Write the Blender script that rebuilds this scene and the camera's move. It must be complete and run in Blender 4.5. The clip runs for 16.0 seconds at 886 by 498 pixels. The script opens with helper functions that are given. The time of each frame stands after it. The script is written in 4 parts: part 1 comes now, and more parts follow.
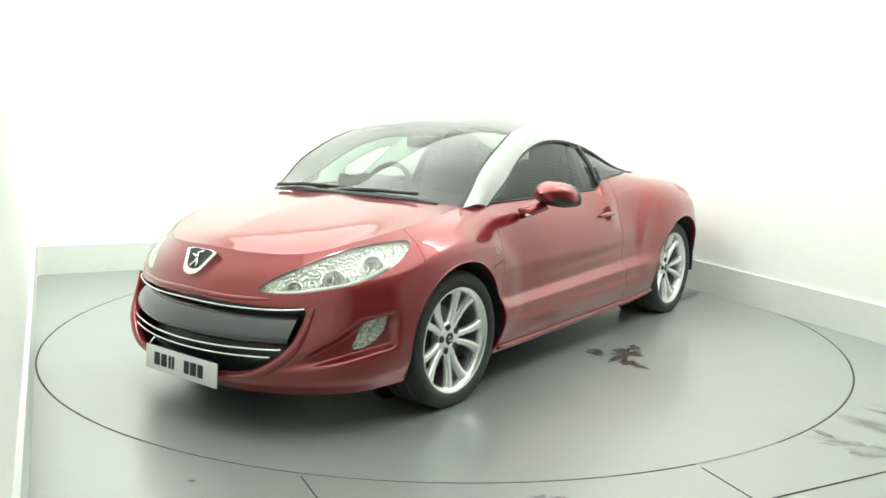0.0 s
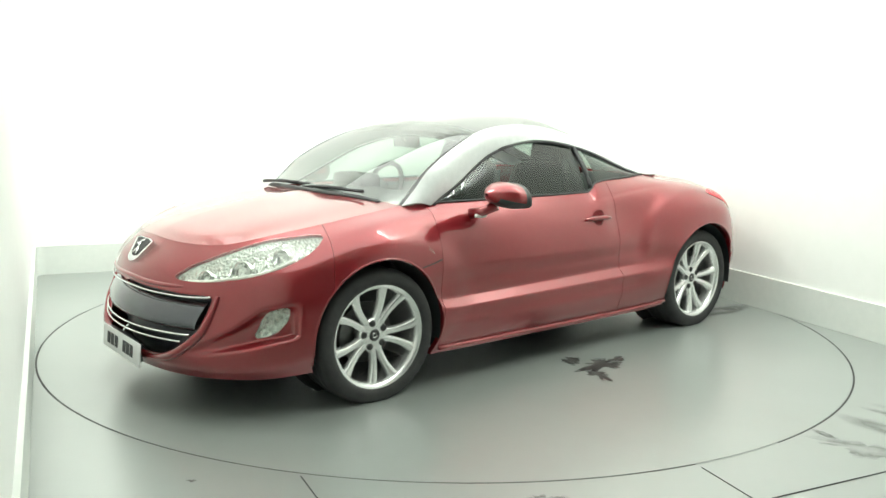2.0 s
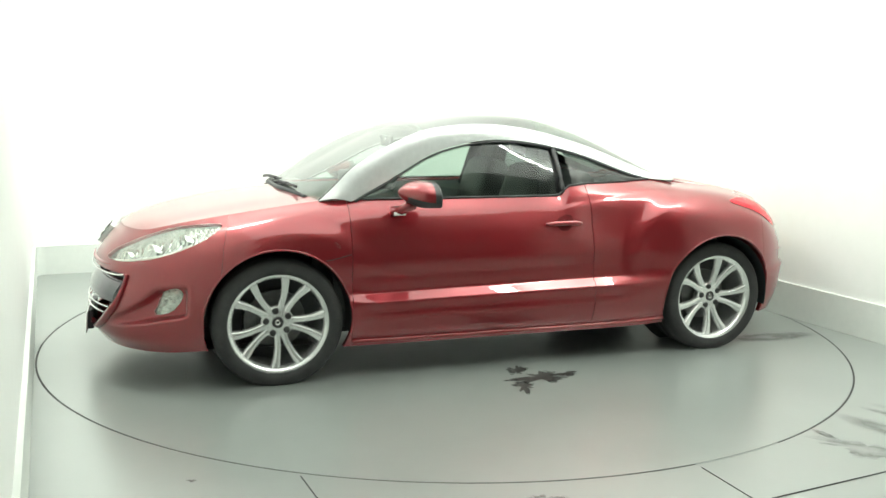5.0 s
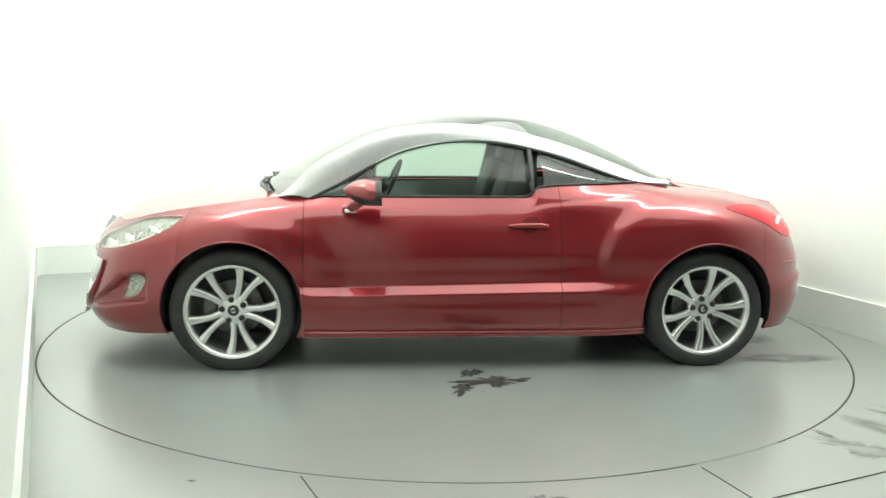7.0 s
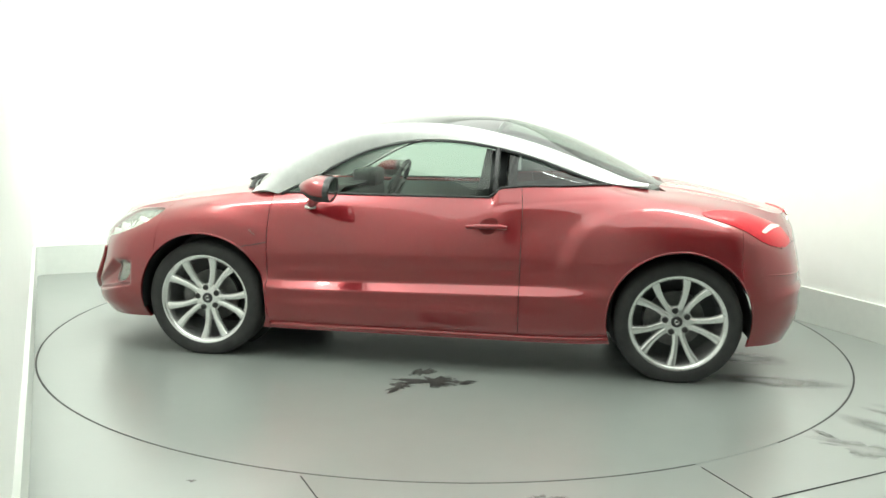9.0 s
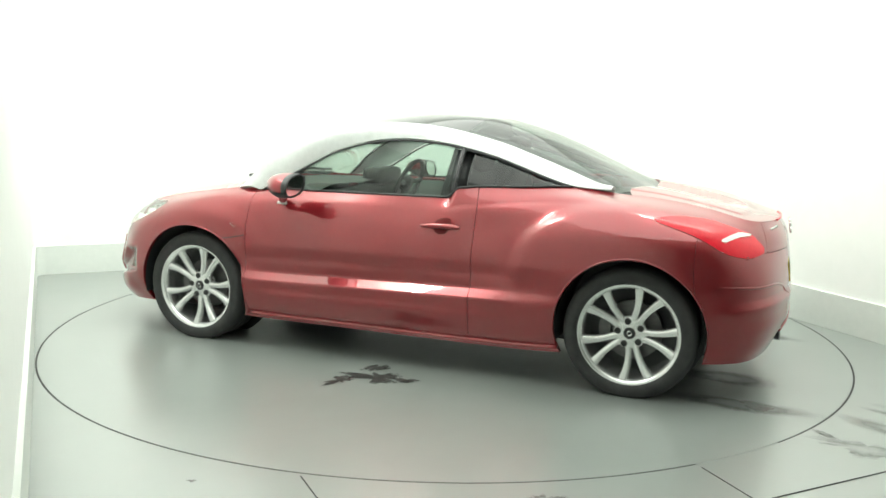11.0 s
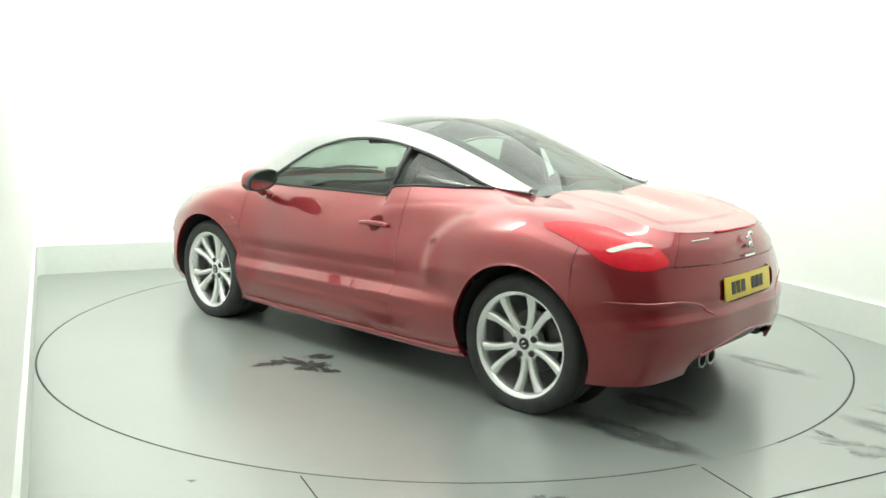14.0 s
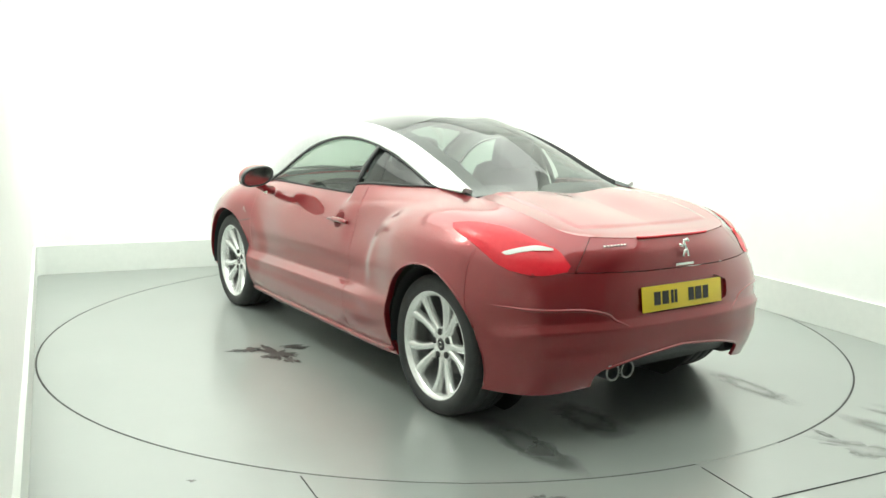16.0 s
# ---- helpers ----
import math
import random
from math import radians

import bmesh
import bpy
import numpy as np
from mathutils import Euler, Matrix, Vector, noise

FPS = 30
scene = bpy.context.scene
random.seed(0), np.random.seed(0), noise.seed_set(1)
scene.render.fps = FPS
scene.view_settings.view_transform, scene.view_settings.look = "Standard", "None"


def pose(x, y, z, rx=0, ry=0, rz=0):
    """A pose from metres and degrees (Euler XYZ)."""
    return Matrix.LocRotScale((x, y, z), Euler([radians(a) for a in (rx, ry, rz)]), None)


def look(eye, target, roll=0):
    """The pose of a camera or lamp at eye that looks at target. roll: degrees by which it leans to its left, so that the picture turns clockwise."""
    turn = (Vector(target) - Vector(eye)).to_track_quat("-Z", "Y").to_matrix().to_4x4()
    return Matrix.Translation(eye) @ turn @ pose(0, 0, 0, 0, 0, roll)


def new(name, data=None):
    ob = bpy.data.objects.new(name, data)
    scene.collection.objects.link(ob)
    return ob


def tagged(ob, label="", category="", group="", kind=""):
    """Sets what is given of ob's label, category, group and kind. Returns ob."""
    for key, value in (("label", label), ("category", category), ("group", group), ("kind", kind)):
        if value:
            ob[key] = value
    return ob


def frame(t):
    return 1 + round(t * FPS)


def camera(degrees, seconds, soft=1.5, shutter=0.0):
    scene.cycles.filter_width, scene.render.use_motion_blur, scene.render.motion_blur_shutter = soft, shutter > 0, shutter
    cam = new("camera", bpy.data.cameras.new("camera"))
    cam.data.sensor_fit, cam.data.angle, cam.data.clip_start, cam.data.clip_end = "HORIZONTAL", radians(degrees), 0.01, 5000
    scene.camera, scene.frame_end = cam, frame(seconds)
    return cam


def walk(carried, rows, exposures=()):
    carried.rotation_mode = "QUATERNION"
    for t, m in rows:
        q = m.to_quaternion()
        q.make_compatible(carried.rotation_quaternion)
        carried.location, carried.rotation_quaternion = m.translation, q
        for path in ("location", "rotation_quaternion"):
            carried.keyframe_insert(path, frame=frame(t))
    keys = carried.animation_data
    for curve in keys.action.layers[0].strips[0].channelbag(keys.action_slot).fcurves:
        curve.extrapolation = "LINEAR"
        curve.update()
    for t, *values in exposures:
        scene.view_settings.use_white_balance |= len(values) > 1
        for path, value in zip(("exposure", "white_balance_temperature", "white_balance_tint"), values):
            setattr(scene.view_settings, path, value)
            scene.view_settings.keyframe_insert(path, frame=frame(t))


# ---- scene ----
# the camera stands still; the car turns on the disc before it
cam = camera(55.79, 16.0, soft=1.55)
EYE = Vector((0.0, -5.461, 1.371))
VIEW = Matrix.Translation(EYE) @ pose(0, 0, 0, 80.98, 0, 0.243) @ pose(0, 0, 0, 0, 0, 1.097)
walk(cam, [(0.0, VIEW), (16.0, VIEW)])

# ---- light ----
scene.view_settings.exposure = 0.0
world = bpy.data.worlds.new("studio_air")
scene.world = world
world.use_nodes = True
world.node_tree.nodes["Background"].inputs[0].default_value = (0.93, 1.0, 0.93, 1)
world.node_tree.nodes["Background"].inputs[1].default_value = 0.15


def area_lamp(name, place, target, w, h, watts, colour=(0.95, 1.0, 0.93)):
    data = bpy.data.lights.new(name, "AREA")
    data.shape, data.size, data.size_y, data.energy, data.color = "RECTANGLE", w, h, watts, colour
    ob = new(name, data)
    ob.matrix_world = look(place, target)
    return ob


box = area_lamp("ceiling_softbox", (0, 0, 3.8), (0, 0.01, 0), 4.7, 6.1, 192)
box.matrix_world = Matrix.Rotation(radians(23.8), 4, "Z") @ Matrix.Translation((-0.05, -0.68, 3.8))
# two unseen fill lamps, added to brighten the walls and the floor's reflections
area_lamp("added_wall_fill", (-2.2, -1.2, 3.9), (-3.2, 3.2, 1.4), 2.2, 0.15, 190)
area_lamp("added_wall_fill", (2.2, -1.2, 3.9), (3.2, 3.0, 1.4), 2.2, 0.15, 82)


# ---- materials ----
def material(name):
    m = bpy.data.materials.new(name)
    m.use_nodes = True
    return m, m.node_tree, m.node_tree.nodes["Principled BSDF"]


def noise_node(nt, scale, detail=4.0, rough=0.6):
    co = nt.nodes.new("ShaderNodeTexCoord")
    n = nt.nodes.new("ShaderNodeTexNoise")
    n.inputs["Scale"].default_value, n.inputs["Detail"].default_value, n.inputs["Roughness"].default_value = scale, detail, rough
    nt.links.new(co.outputs["Object"], n.inputs["Vector"])
    return n


def ramp(nt, source, stops):
    r = nt.nodes.new("ShaderNodeValToRGB")
    while len(r.color_ramp.elements) < len(stops):
        r.color_ramp.elements.new(0.5)
    for el, (p, col) in zip(r.color_ramp.elements, stops):
        el.position, el.color = p, (*col, 1)
    nt.links.new(source, r.inputs[0])
    return r


def bump(nt, bsdf, source, strength, distance=0.002):
    b = nt.nodes.new("ShaderNodeBump")
    b.inputs["Strength"].default_value, b.inputs["Distance"].default_value = strength, distance
    nt.links.new(source, b.inputs["Height"])
    nt.links.new(b.outputs[0], bsdf.inputs["Normal"])


def surface(name, low, high, scale, rough=0.5, metal=0.0, relief=0.0, coat=0.0, spread=0.08, spec=0.5):
    """A plain procedural surface: two colours in cloudy grain, uneven roughness, fine relief."""
    m, nt, b = material(name)
    big, fine = noise_node(nt, scale), noise_node(nt, scale * 14, 6.0)
    mix = nt.nodes.new("ShaderNodeMix")
    mix.inputs[0].default_value = 0.4
    nt.links.new(big.outputs[0], mix.inputs[2])
    nt.links.new(fine.outputs[0], mix.inputs[3])
    r = ramp(nt, mix.outputs[0], [(0.3, low), (0.7, high)])
    nt.links.new(r.outputs[0], b.inputs["Base Color"])
    rr = nt.nodes.new("ShaderNodeMapRange")
    rr.inputs[3].default_value, rr.inputs[4].default_value = max(rough - spread, 0.0), rough + spread
    nt.links.new(mix.outputs[0], rr.inputs[0])
    nt.links.new(rr.outputs[0], b.inputs["Roughness"])
    b.inputs["Metallic"].default_value, b.inputs["Coat Weight"].default_value = metal, coat
    b.inputs["Coat Roughness"].default_value = 0.04
    b.inputs["Specular IOR Level"].default_value = spec
    if relief:
        bump(nt, b, fine.outputs[0], relief)
    return m


def red_paint():
    """Red base coat with fine metal flake under a clear, slightly dusty lacquer."""
    m, nt, b = material("red_metallic_paint")
    flake = noise_node(nt, 900, 2.0)
    r = ramp(nt, flake.outputs[0], [(0.3, (0.212, 0.007, 0.012)), (0.7, (0.292, 0.012, 0.019))])
    nt.links.new(r.outputs[0], b.inputs["Base Color"])
    dust = noise_node(nt, 2.2, 5.0)
    for slot, low, high in (("Roughness", 0.27, 0.33), ("Coat Roughness", 0.010, 0.035)):
        rr = nt.nodes.new("ShaderNodeMapRange")
        rr.inputs[3].default_value, rr.inputs[4].default_value = low, high
        nt.links.new(dust.outputs[0], rr.inputs[0])
        nt.links.new(rr.outputs[0], b.inputs[slot])
    b.inputs["Metallic"].default_value = 0.5
    b.inputs["Coat Weight"].default_value = 1.0
    b.inputs["Coat IOR"].default_value = 1.65
    bump(nt, b, noise_node(nt, 60, 2.0).outputs[0], 0.012)
    return m


def lamp_bowl():
    """Mirror-bright lamp bowl broken into small pressed facets."""
    m, nt, b = material("bright_lamp_bowl")
    co, vo = nt.nodes.new("ShaderNodeTexCoord"), nt.nodes.new("ShaderNodeTexVoronoi")
    vo.inputs["Scale"].default_value = 75.0
    nt.links.new(co.outputs["Object"], vo.inputs["Vector"])
    r = ramp(nt, vo.outputs["Color"], [(0.1, (0.50, 0.52, 0.50)), (0.5, (0.78, 0.80, 0.77)), (0.9, (0.92, 0.93, 0.90))])
    nt.links.new(r.outputs[0], b.inputs["Base Color"])
    b.inputs["Metallic"].default_value, b.inputs["Roughness"].default_value = 0.7, 0.16
    bump(nt, b, vo.outputs["Distance"], 0.7, 0.010)
    return m


def clear_glass(name, tint, gloss=0.12, rough=0.0, power=4.5):
    """Thin tinted pane: it lets light pass and mirrors the room by its angle."""
    m, nt, b = material(name)
    nt.nodes.remove(b)
    out = nt.nodes["Material Output"]
    tr, gl, mx = (nt.nodes.new("ShaderNode" + k) for k in ("BsdfTransparent", "BsdfGlossy", "MixShader"))
    tr.inputs[0].default_value = (*tint, 1)
    gl.inputs["Roughness"].default_value = rough
    lw = nt.nodes.new("ShaderNodeLayerWeight")
    lw.inputs[0].default_value = 0.5
    pw, add = nt.nodes.new("ShaderNodeMath"), nt.nodes.new("ShaderNodeMath")
    pw.operation, add.operation = "POWER", "MULTIPLY_ADD"
    pw.inputs[1].default_value = power
    add.inputs[1].default_value, add.inputs[2].default_value = 0.95 - gloss, 0.05 + gloss
    nt.links.new(lw.outputs["Facing"], pw.inputs[0])
    nt.links.new(pw.outputs[0], add.inputs[0])
    nt.links.new(add.outputs[0], mx.inputs[0])
    nt.links.new(tr.outputs[0], mx.inputs[1])
    nt.links.new(gl.outputs[0], mx.inputs[2])
    nt.links.new(mx.outputs[0], out.inputs[0])
    return m


def floor_paint(name, seed, tone=1.0, rough=0.0):
    """Grey-green floor paint, glossy, with scuffs and cloudy wear."""
    m, nt, b = material(name)
    big, mid, fine = noise_node(nt, 0.9 + seed, 5.0), noise_node(nt, 5.0, 6.0), noise_node(nt, 90, 4.0)
    r = ramp(nt, big.outputs[0], [(0.25, (0.218 * tone, 0.243 * tone, 0.226 * tone)), (0.75, (0.252 * tone, 0.278 * tone, 0.260 * tone))])
    r2 = ramp(nt, mid.outputs[0], [(0.25, (0.965, 0.97, 0.965)), (0.6, (1, 1, 1))])
    mul = nt.nodes.new("ShaderNodeMix")
    mul.data_type, mul.blend_type = "RGBA", "MULTIPLY"
    mul.inputs[0].default_value = 0.8
    nt.links.new(r.outputs[0], mul.inputs[6])
    nt.links.new(r2.outputs[0], mul.inputs[7])
    nt.links.new(mul.outputs[2], b.inputs["Base Color"])
    rr = nt.nodes.new("ShaderNodeMapRange")
    rr.inputs[3].default_value, rr.inputs[4].default_value = 0.27 + rough, 0.34 + rough
    nt.links.new(mid.outputs[0], rr.inputs[0])
    nt.links.new(rr.outputs[0], b.inputs["Roughness"])
    b.inputs["IOR"].default_value = 2.15
    b.inputs["Coat Weight"].default_value, b.inputs["Coat Roughness"].default_value = 0.6, 0.25
    bump(nt, b, fine.outputs[0], 0.05)
    return m


def worn_edge(m, start, end, grain, ragged=1.1):
    """Lets a flat mark thin out towards its rim, in ragged grain."""
    nt = m.node_tree
    out, b = nt.nodes["Material Output"], nt.nodes["Principled BSDF"]
    co, n = nt.nodes.new("ShaderNodeTexCoord"), noise_node(nt, grain, 5.0, 0.65)
    mp, ln, add, fade = (nt.nodes.new("ShaderNode" + k) for k in ("Mapping", "VectorMath", "Math", "MapRange"))
    mp.inputs["Location"].default_value, mp.inputs["Scale"].default_value = (-1, -1, 0), (2, 2, 0)
    ln.operation, add.operation = "LENGTH", "MULTIPLY_ADD"
    nt.links.new(co.outputs["Generated"], mp.inputs["Vector"])
    nt.links.new(mp.outputs[0], ln.inputs[0])
    nt.links.new(n.outputs[0], add.inputs[0])
    add.inputs[1].default_value = ragged
    nt.links.new(ln.outputs["Value"], add.inputs[2])
    fade.interpolation_type = "SMOOTHSTEP"
    fade.inputs[1].default_value, fade.inputs[2].default_value = start + ragged / 2, end + ragged / 2
    fade.inputs[3].default_value, fade.inputs[4].default_value = 0.0, 1.0
    nt.links.new(add.outputs[0], fade.inputs[0])
    tr, mx = nt.nodes.new("ShaderNodeBsdfTransparent"), nt.nodes.new("ShaderNodeMixShader")
    nt.links.new(fade.outputs[0], mx.inputs[0])
    nt.links.new(b.outputs[0], mx.inputs[1])
    nt.links.new(tr.outputs[0], mx.inputs[2])
    nt.links.new(mx.outputs[0], out.inputs[0])


RED = red_paint()
SILVER = surface("satin_silver_paint", (0.56, 0.58, 0.57), (0.66, 0.68, 0.67), 30, 0.34, 0.35, 0.02, 0.3, 0.03)
CHROME = surface("chrome", (0.80, 0.81, 0.80), (0.88, 0.88, 0.87), 20, 0.10, 1.0, 0, 0, 0.03)
ALLOY = surface("silver_alloy", (0.74, 0.75, 0.74), (0.83, 0.84, 0.83), 25, 0.24, 0.75, 0.02, 0.4, 0.05)
DULL_STEEL = surface("dull_brake_steel", (0.10, 0.10, 0.10), (0.17, 0.17, 0.165), 40, 0.42, 0.9, 0.05)
STEEL = surface("brushed_steel", (0.30, 0.30, 0.30), (0.42, 0.41, 0.40), 40, 0.35, 1.0, 0.05)
RUBBER = surface("tyre_rubber", (0.034, 0.035, 0.035), (0.055, 0.056, 0.055), 18, 0.7, 0, 0.25, 0, 0.08, 0.25)
BLACK = surface("black_plastic", (0.018, 0.019, 0.020), (0.032, 0.033, 0.034), 30, 0.45, 0, 0.1)
GLOSS_BLACK = surface("gloss_black_panel", (0.010, 0.011, 0.012), (0.016, 0.017, 0.018), 10, 0.10, 0, 0, 0.6, 0.04)
BAR_GREY = surface("glossy_dark_bar", (0.08, 0.084, 0.096), (0.12, 0.125, 0.14), 14, 0.22, 0.75, 0.0, 0.8, 0.03)
GRILLE_GREY = surface("dark_grey_grille", (0.020, 0.022, 0.028), (0.034, 0.036, 0.042), 20, 0.32, 0.3, 0.05)
LEATHER = surface("black_leather", (0.016, 0.017, 0.018), (0.032, 0.033, 0.034), 25, 0.5, 0, 0.2)
TRIM = surface("grey_cabin_trim", (0.10, 0.108, 0.105), (0.15, 0.158, 0.15), 15, 0.6, 0, 0.2)
HEADLINER = surface("headliner_cloth", (0.30, 0.32, 0.30), (0.38, 0.40, 0.38), 30, 0.9, 0, 0.2)
WHITE_WALL = surface("white_wall_paint", (0.79, 0.815, 0.78), (0.85, 0.865, 0.84), 0.7, 0.7, 0, 0.02)
SKIRT = surface("pale_skirting_paint", (0.60, 0.635, 0.60), (0.68, 0.71, 0.67), 1.4, 0.6, 0, 0.05)
FLOOR = floor_paint("grey_green_floor_paint", 0.0)
DISC = floor_paint("grey_green_disc_paint", 0.35)
STAIN = surface("dark_oil_stain", (0.014, 0.013, 0.014), (0.080, 0.078, 0.072), 7, 0.30, 0, 0.3, 0, 0.06, 0.7)
FAINT = floor_paint("scuff_and_streak_paint", 0.2, 0.80, 0.02)
GAP = surface("dark_gap", (0.02, 0.02, 0.02), (0.05, 0.05, 0.05), 8, 0.8)
PLATE_WHITE = surface("white_plate", (0.74, 0.75, 0.73), (0.80, 0.80, 0.79), 12, 0.3)
PLATE_YELLOW = surface("yellow_plate", (0.74, 0.55, 0.03), (0.80, 0.60, 0.05), 12, 0.3)
INK = surface("black_ink", (0.012, 0.012, 0.014), (0.02, 0.02, 0.022), 30, 0.4)
TAIL_RED = surface("red_lamp_plastic", (0.62, 0.010, 0.024), (0.72, 0.020, 0.036), 40, 0.22, 0, 0, 0.15, 0.04, 0.35)
TAIL_CLEAR = surface("clear_lamp_plastic", (0.66, 0.68, 0.64), (0.76, 0.77, 0.73), 40, 0.15, 0, 0, 0.5)
BOWL = lamp_bowl()
# darker copy of the body red, for the shade in the handle bowls
SHADED_RED = surface("shaded_red_paint", (0.10, 0.010, 0.012), (0.14, 0.014, 0.016), 20, 0.5, 0, 0, 0, 0.05, 0.1)
SCUFF = floor_paint("dirty_floor_paint", 0.4, 0.66, 0.03)
DISC_STREAK = floor_paint("dark_streak_floor_paint", 0.5, 0.54, -0.03)
for worn, start, end, grain, ragged in ((STAIN, 0.45, 1.0, 22, 1.1), (FAINT, 0.05, 0.9, 14, 0.8), (DISC_STREAK, 0.15, 1.05, 5, 0.6), (SCUFF, 0.0, 1.0, 6, 0.8)):
    worn_edge(worn, start, end, grain, ragged)
SCREEN = clear_glass("green_tinted_glass", (0.58, 0.67, 0.61), 0.04, 0.0, 3.2)
END_WALL = surface("grey_wall_paint", (0.20, 0.21, 0.20), (0.26, 0.27, 0.255), 0.8, 0.7, 0, 0.02)
REAR_GLASS = clear_glass("privacy_rear_glass", (0.46, 0.53, 0.48), 0.05, 0.0, 4.2)
SIDE_GLASS = clear_glass("tinted_side_glass", (0.62, 0.72, 0.66), 0.01)
DARK_GLASS = clear_glass("dark_quarter_glass", (0.20, 0.24, 0.23), 0.01)
LENS = clear_glass("clear_lamp_lens", (0.95, 0.98, 0.95), 0.02, 0.02)


# ---- surface arithmetic for the body ----
def spline(points, per, t_out=None, level=False):
    """A smooth curve through control points, chord-spaced, `per` steps to each span."""
    p = np.asarray(points, float)
    d = np.maximum(np.linalg.norm(np.diff(p, axis=0), axis=-1), 1e-6) ** 0.75
    s = np.concatenate([[0], np.cumsum(d)])
    m = np.empty_like(p)
    v = np.diff(p, axis=0) / d[:, None]
    m[1:-1] = (v[:-1] * d[1:, None] + v[1:] * d[:-1, None]) / (d[:-1] + d[1:])[:, None]
    m[0], m[-1] = v[0], v[-1]
    if level:  # the curve crosses the middle plane squarely at both ends
        m[0], m[-1] = v[0] * (0, 1.15, 0), v[-1] * (0, 1.15, 0)
    u = np.linspace(0, len(p) - 1, (len(p) - 1) * per + 1) if t_out is None else np.asarray(t_out, float)
    i = np.clip(u.astype(int), 0, len(p) - 2)
    f = (u - i)[:, None]
    h = d[i][:, None]
    return ((2 * f**3 - 3 * f**2 + 1) * p[i] + (f**3 - 2 * f**2 + f) * h * m[i]
            + (3 * f**2 - 2 * f**3) * p[i + 1] + (f**3 - f**2) * h * m[i + 1])


# design lines of the left flank, from the nose's middle round to the tail's middle: x forward, y left, z up
TOP_EDGE = [(2.06, 0, .768), (2.035, .25, .762), (1.93, .48, .768), (1.75, .625, .818), (1.53, .70, .862), (1.306, .715, .897), (1.06, .70, .925),
            (.87, .715, .928), (.35, .735, .932), (-.27, .74, .937), (-.345, .735, .938), (-.46, .72, .948), (-.80, .67, .960), (-1.05, .60, .986),
            (-1.306, .575, .985), (-1.60, .565, .945), (-1.818, .50, .885), (-1.930, .27, .868), (-1.96, 0, .868)]
SHOULDER = [(2.155, 0, .665), (2.13, .28, .655), (2.02, .52, .665), (1.80, .715, .735), (1.55, .80, .80), (1.306, .825, .845), (1.06, .80, .865),
            (.87, .785, .868), (.35, .785, .868), (-.24, .785, .868), (-.36, .78, .90), (-.47, .775, .91), (-.80, .765, .94), (-1.05, .765, .95),
            (-1.306, .775, .935), (-1.60, .735, .885), (-1.842, .58, .815), (-1.968, .32, .80), (-2.0, 0, .80)]
UPPER_SIDE = [(2.195, 0, .60), (2.155, .30, .59), (2.045, .56, .60), (1.84, .77, .66), (1.57, .86, .715), (1.306, .885, .755), (1.06, .86, .765),
              (.87, .834, .765), (.35, .830, .765), (-.24, .830, .765), (-.36, .830, .775), (-.47, .82, .78), (-.80, .845, .80), (-1.05, .88, .825),
              (-1.306, .89, .82), (-1.60, .85, .79), (-1.862, 0.672, .71), (-1.989, .36, .70), (-2.02, 0, .70)]
WAIST = [(2.22, 0, .50), (2.170, .32, .50), (2.050, .59, .51), (1.87, .79, .55), (1.585, .885, .60), (1.306, .905, .65), (1.06, .875, .63),
         (.87, .855, .62), (.35, .858, .625), (-.24, .858, .63), (-.36, .859, .632), (-.47, .860, .635), (-.80, .872, .64), (-1.05, .91, .66),
         (-1.306, .92, .68), (-1.60, .885, .65), (-1.880, 0.712, .60), (-2.008, .38, .60), (-2.04, 0, .60)]
CREASE_TOP = [(2.235, 0, .40), (2.185, .34, .40), (2.065, .61, .41), (1.88, .80, .44), (1.60, .89, .47), (1.306, .905, .50), (1.06, .875, .475),
              (.87, .846, .455), (.35, .844, .462), (-.24, .845, .475), (-.36, .847, .478), (-.47, .850, .48), (-.80, .876, .49), (-1.05, .91, .50),
              (-1.306, .92, .50), (-1.62, .89, .50), (-1.882, 0.717, .525), (-2.010, .39, .535), (-2.033, 0, .535)]
CREASE_FOOT = [(2.24, 0, .33), (2.190, .35, .33), (2.070, .62, .34), (1.885, .80, .37), (1.60, .89, .40), (1.306, .905, .43), (1.06, .885, .43),
               (.87, .882, .412), (.35, .888, .42), (-.24, .89, .43), (-.36, .892, .433), (-.47, .894, .435), (-.80, .90, .44), (-1.05, .91, .44),
               (-1.306, .92, .44), (-1.625, .885, .44), (-1.898, 0.727, .49), (-2.025, .392, .50), (-2.046, 0, .50)]
LOWER_SIDE = [(2.235, 0, .24), (2.185, .35, .24), (2.065, .615, .245), (1.88, .79, .26), (1.60, .875, .29), (1.306, .89, .30), (1.06, .87, .28),
              (.87, .865, .27), (.35, .868, .27), (-.24, .87, .27), (-.36, .87, .27), (-.47, .87, .27), (-.80, .875, .28), (-1.05, .88, .30),
              (-1.306, .89, .30), (-1.625, .86, .31), (-1.885, 0.702, .30), (-2.006, .38, .325), (-2.025, 0, .33)]
SILL = [(2.19, 0, .175), (2.144, .34, .175), (2.026, .59, .18), (1.85, .75, .185), (1.60, .83, .20), (1.306, .84, .20), (1.06, .83, .175),
        (.87, .825, .17), (.35, .825, .17), (-.24, .825, .17), (-.36, .825, .17), (-.47, .825, .17), (-.80, .83, .175), (-1.05, .83, .19),
        (-1.306, .83, .20), (-1.62, .845, .20), (-1.855, 0.677, .20), (-1.973, .36, .245), (-1.99, 0, .25)]
FLANK = np.array([TOP_EDGE, SHOULDER, UPPER_SIDE, WAIST, CREASE_TOP, CREASE_FOOT, LOWER_SIDE, SILL], float)
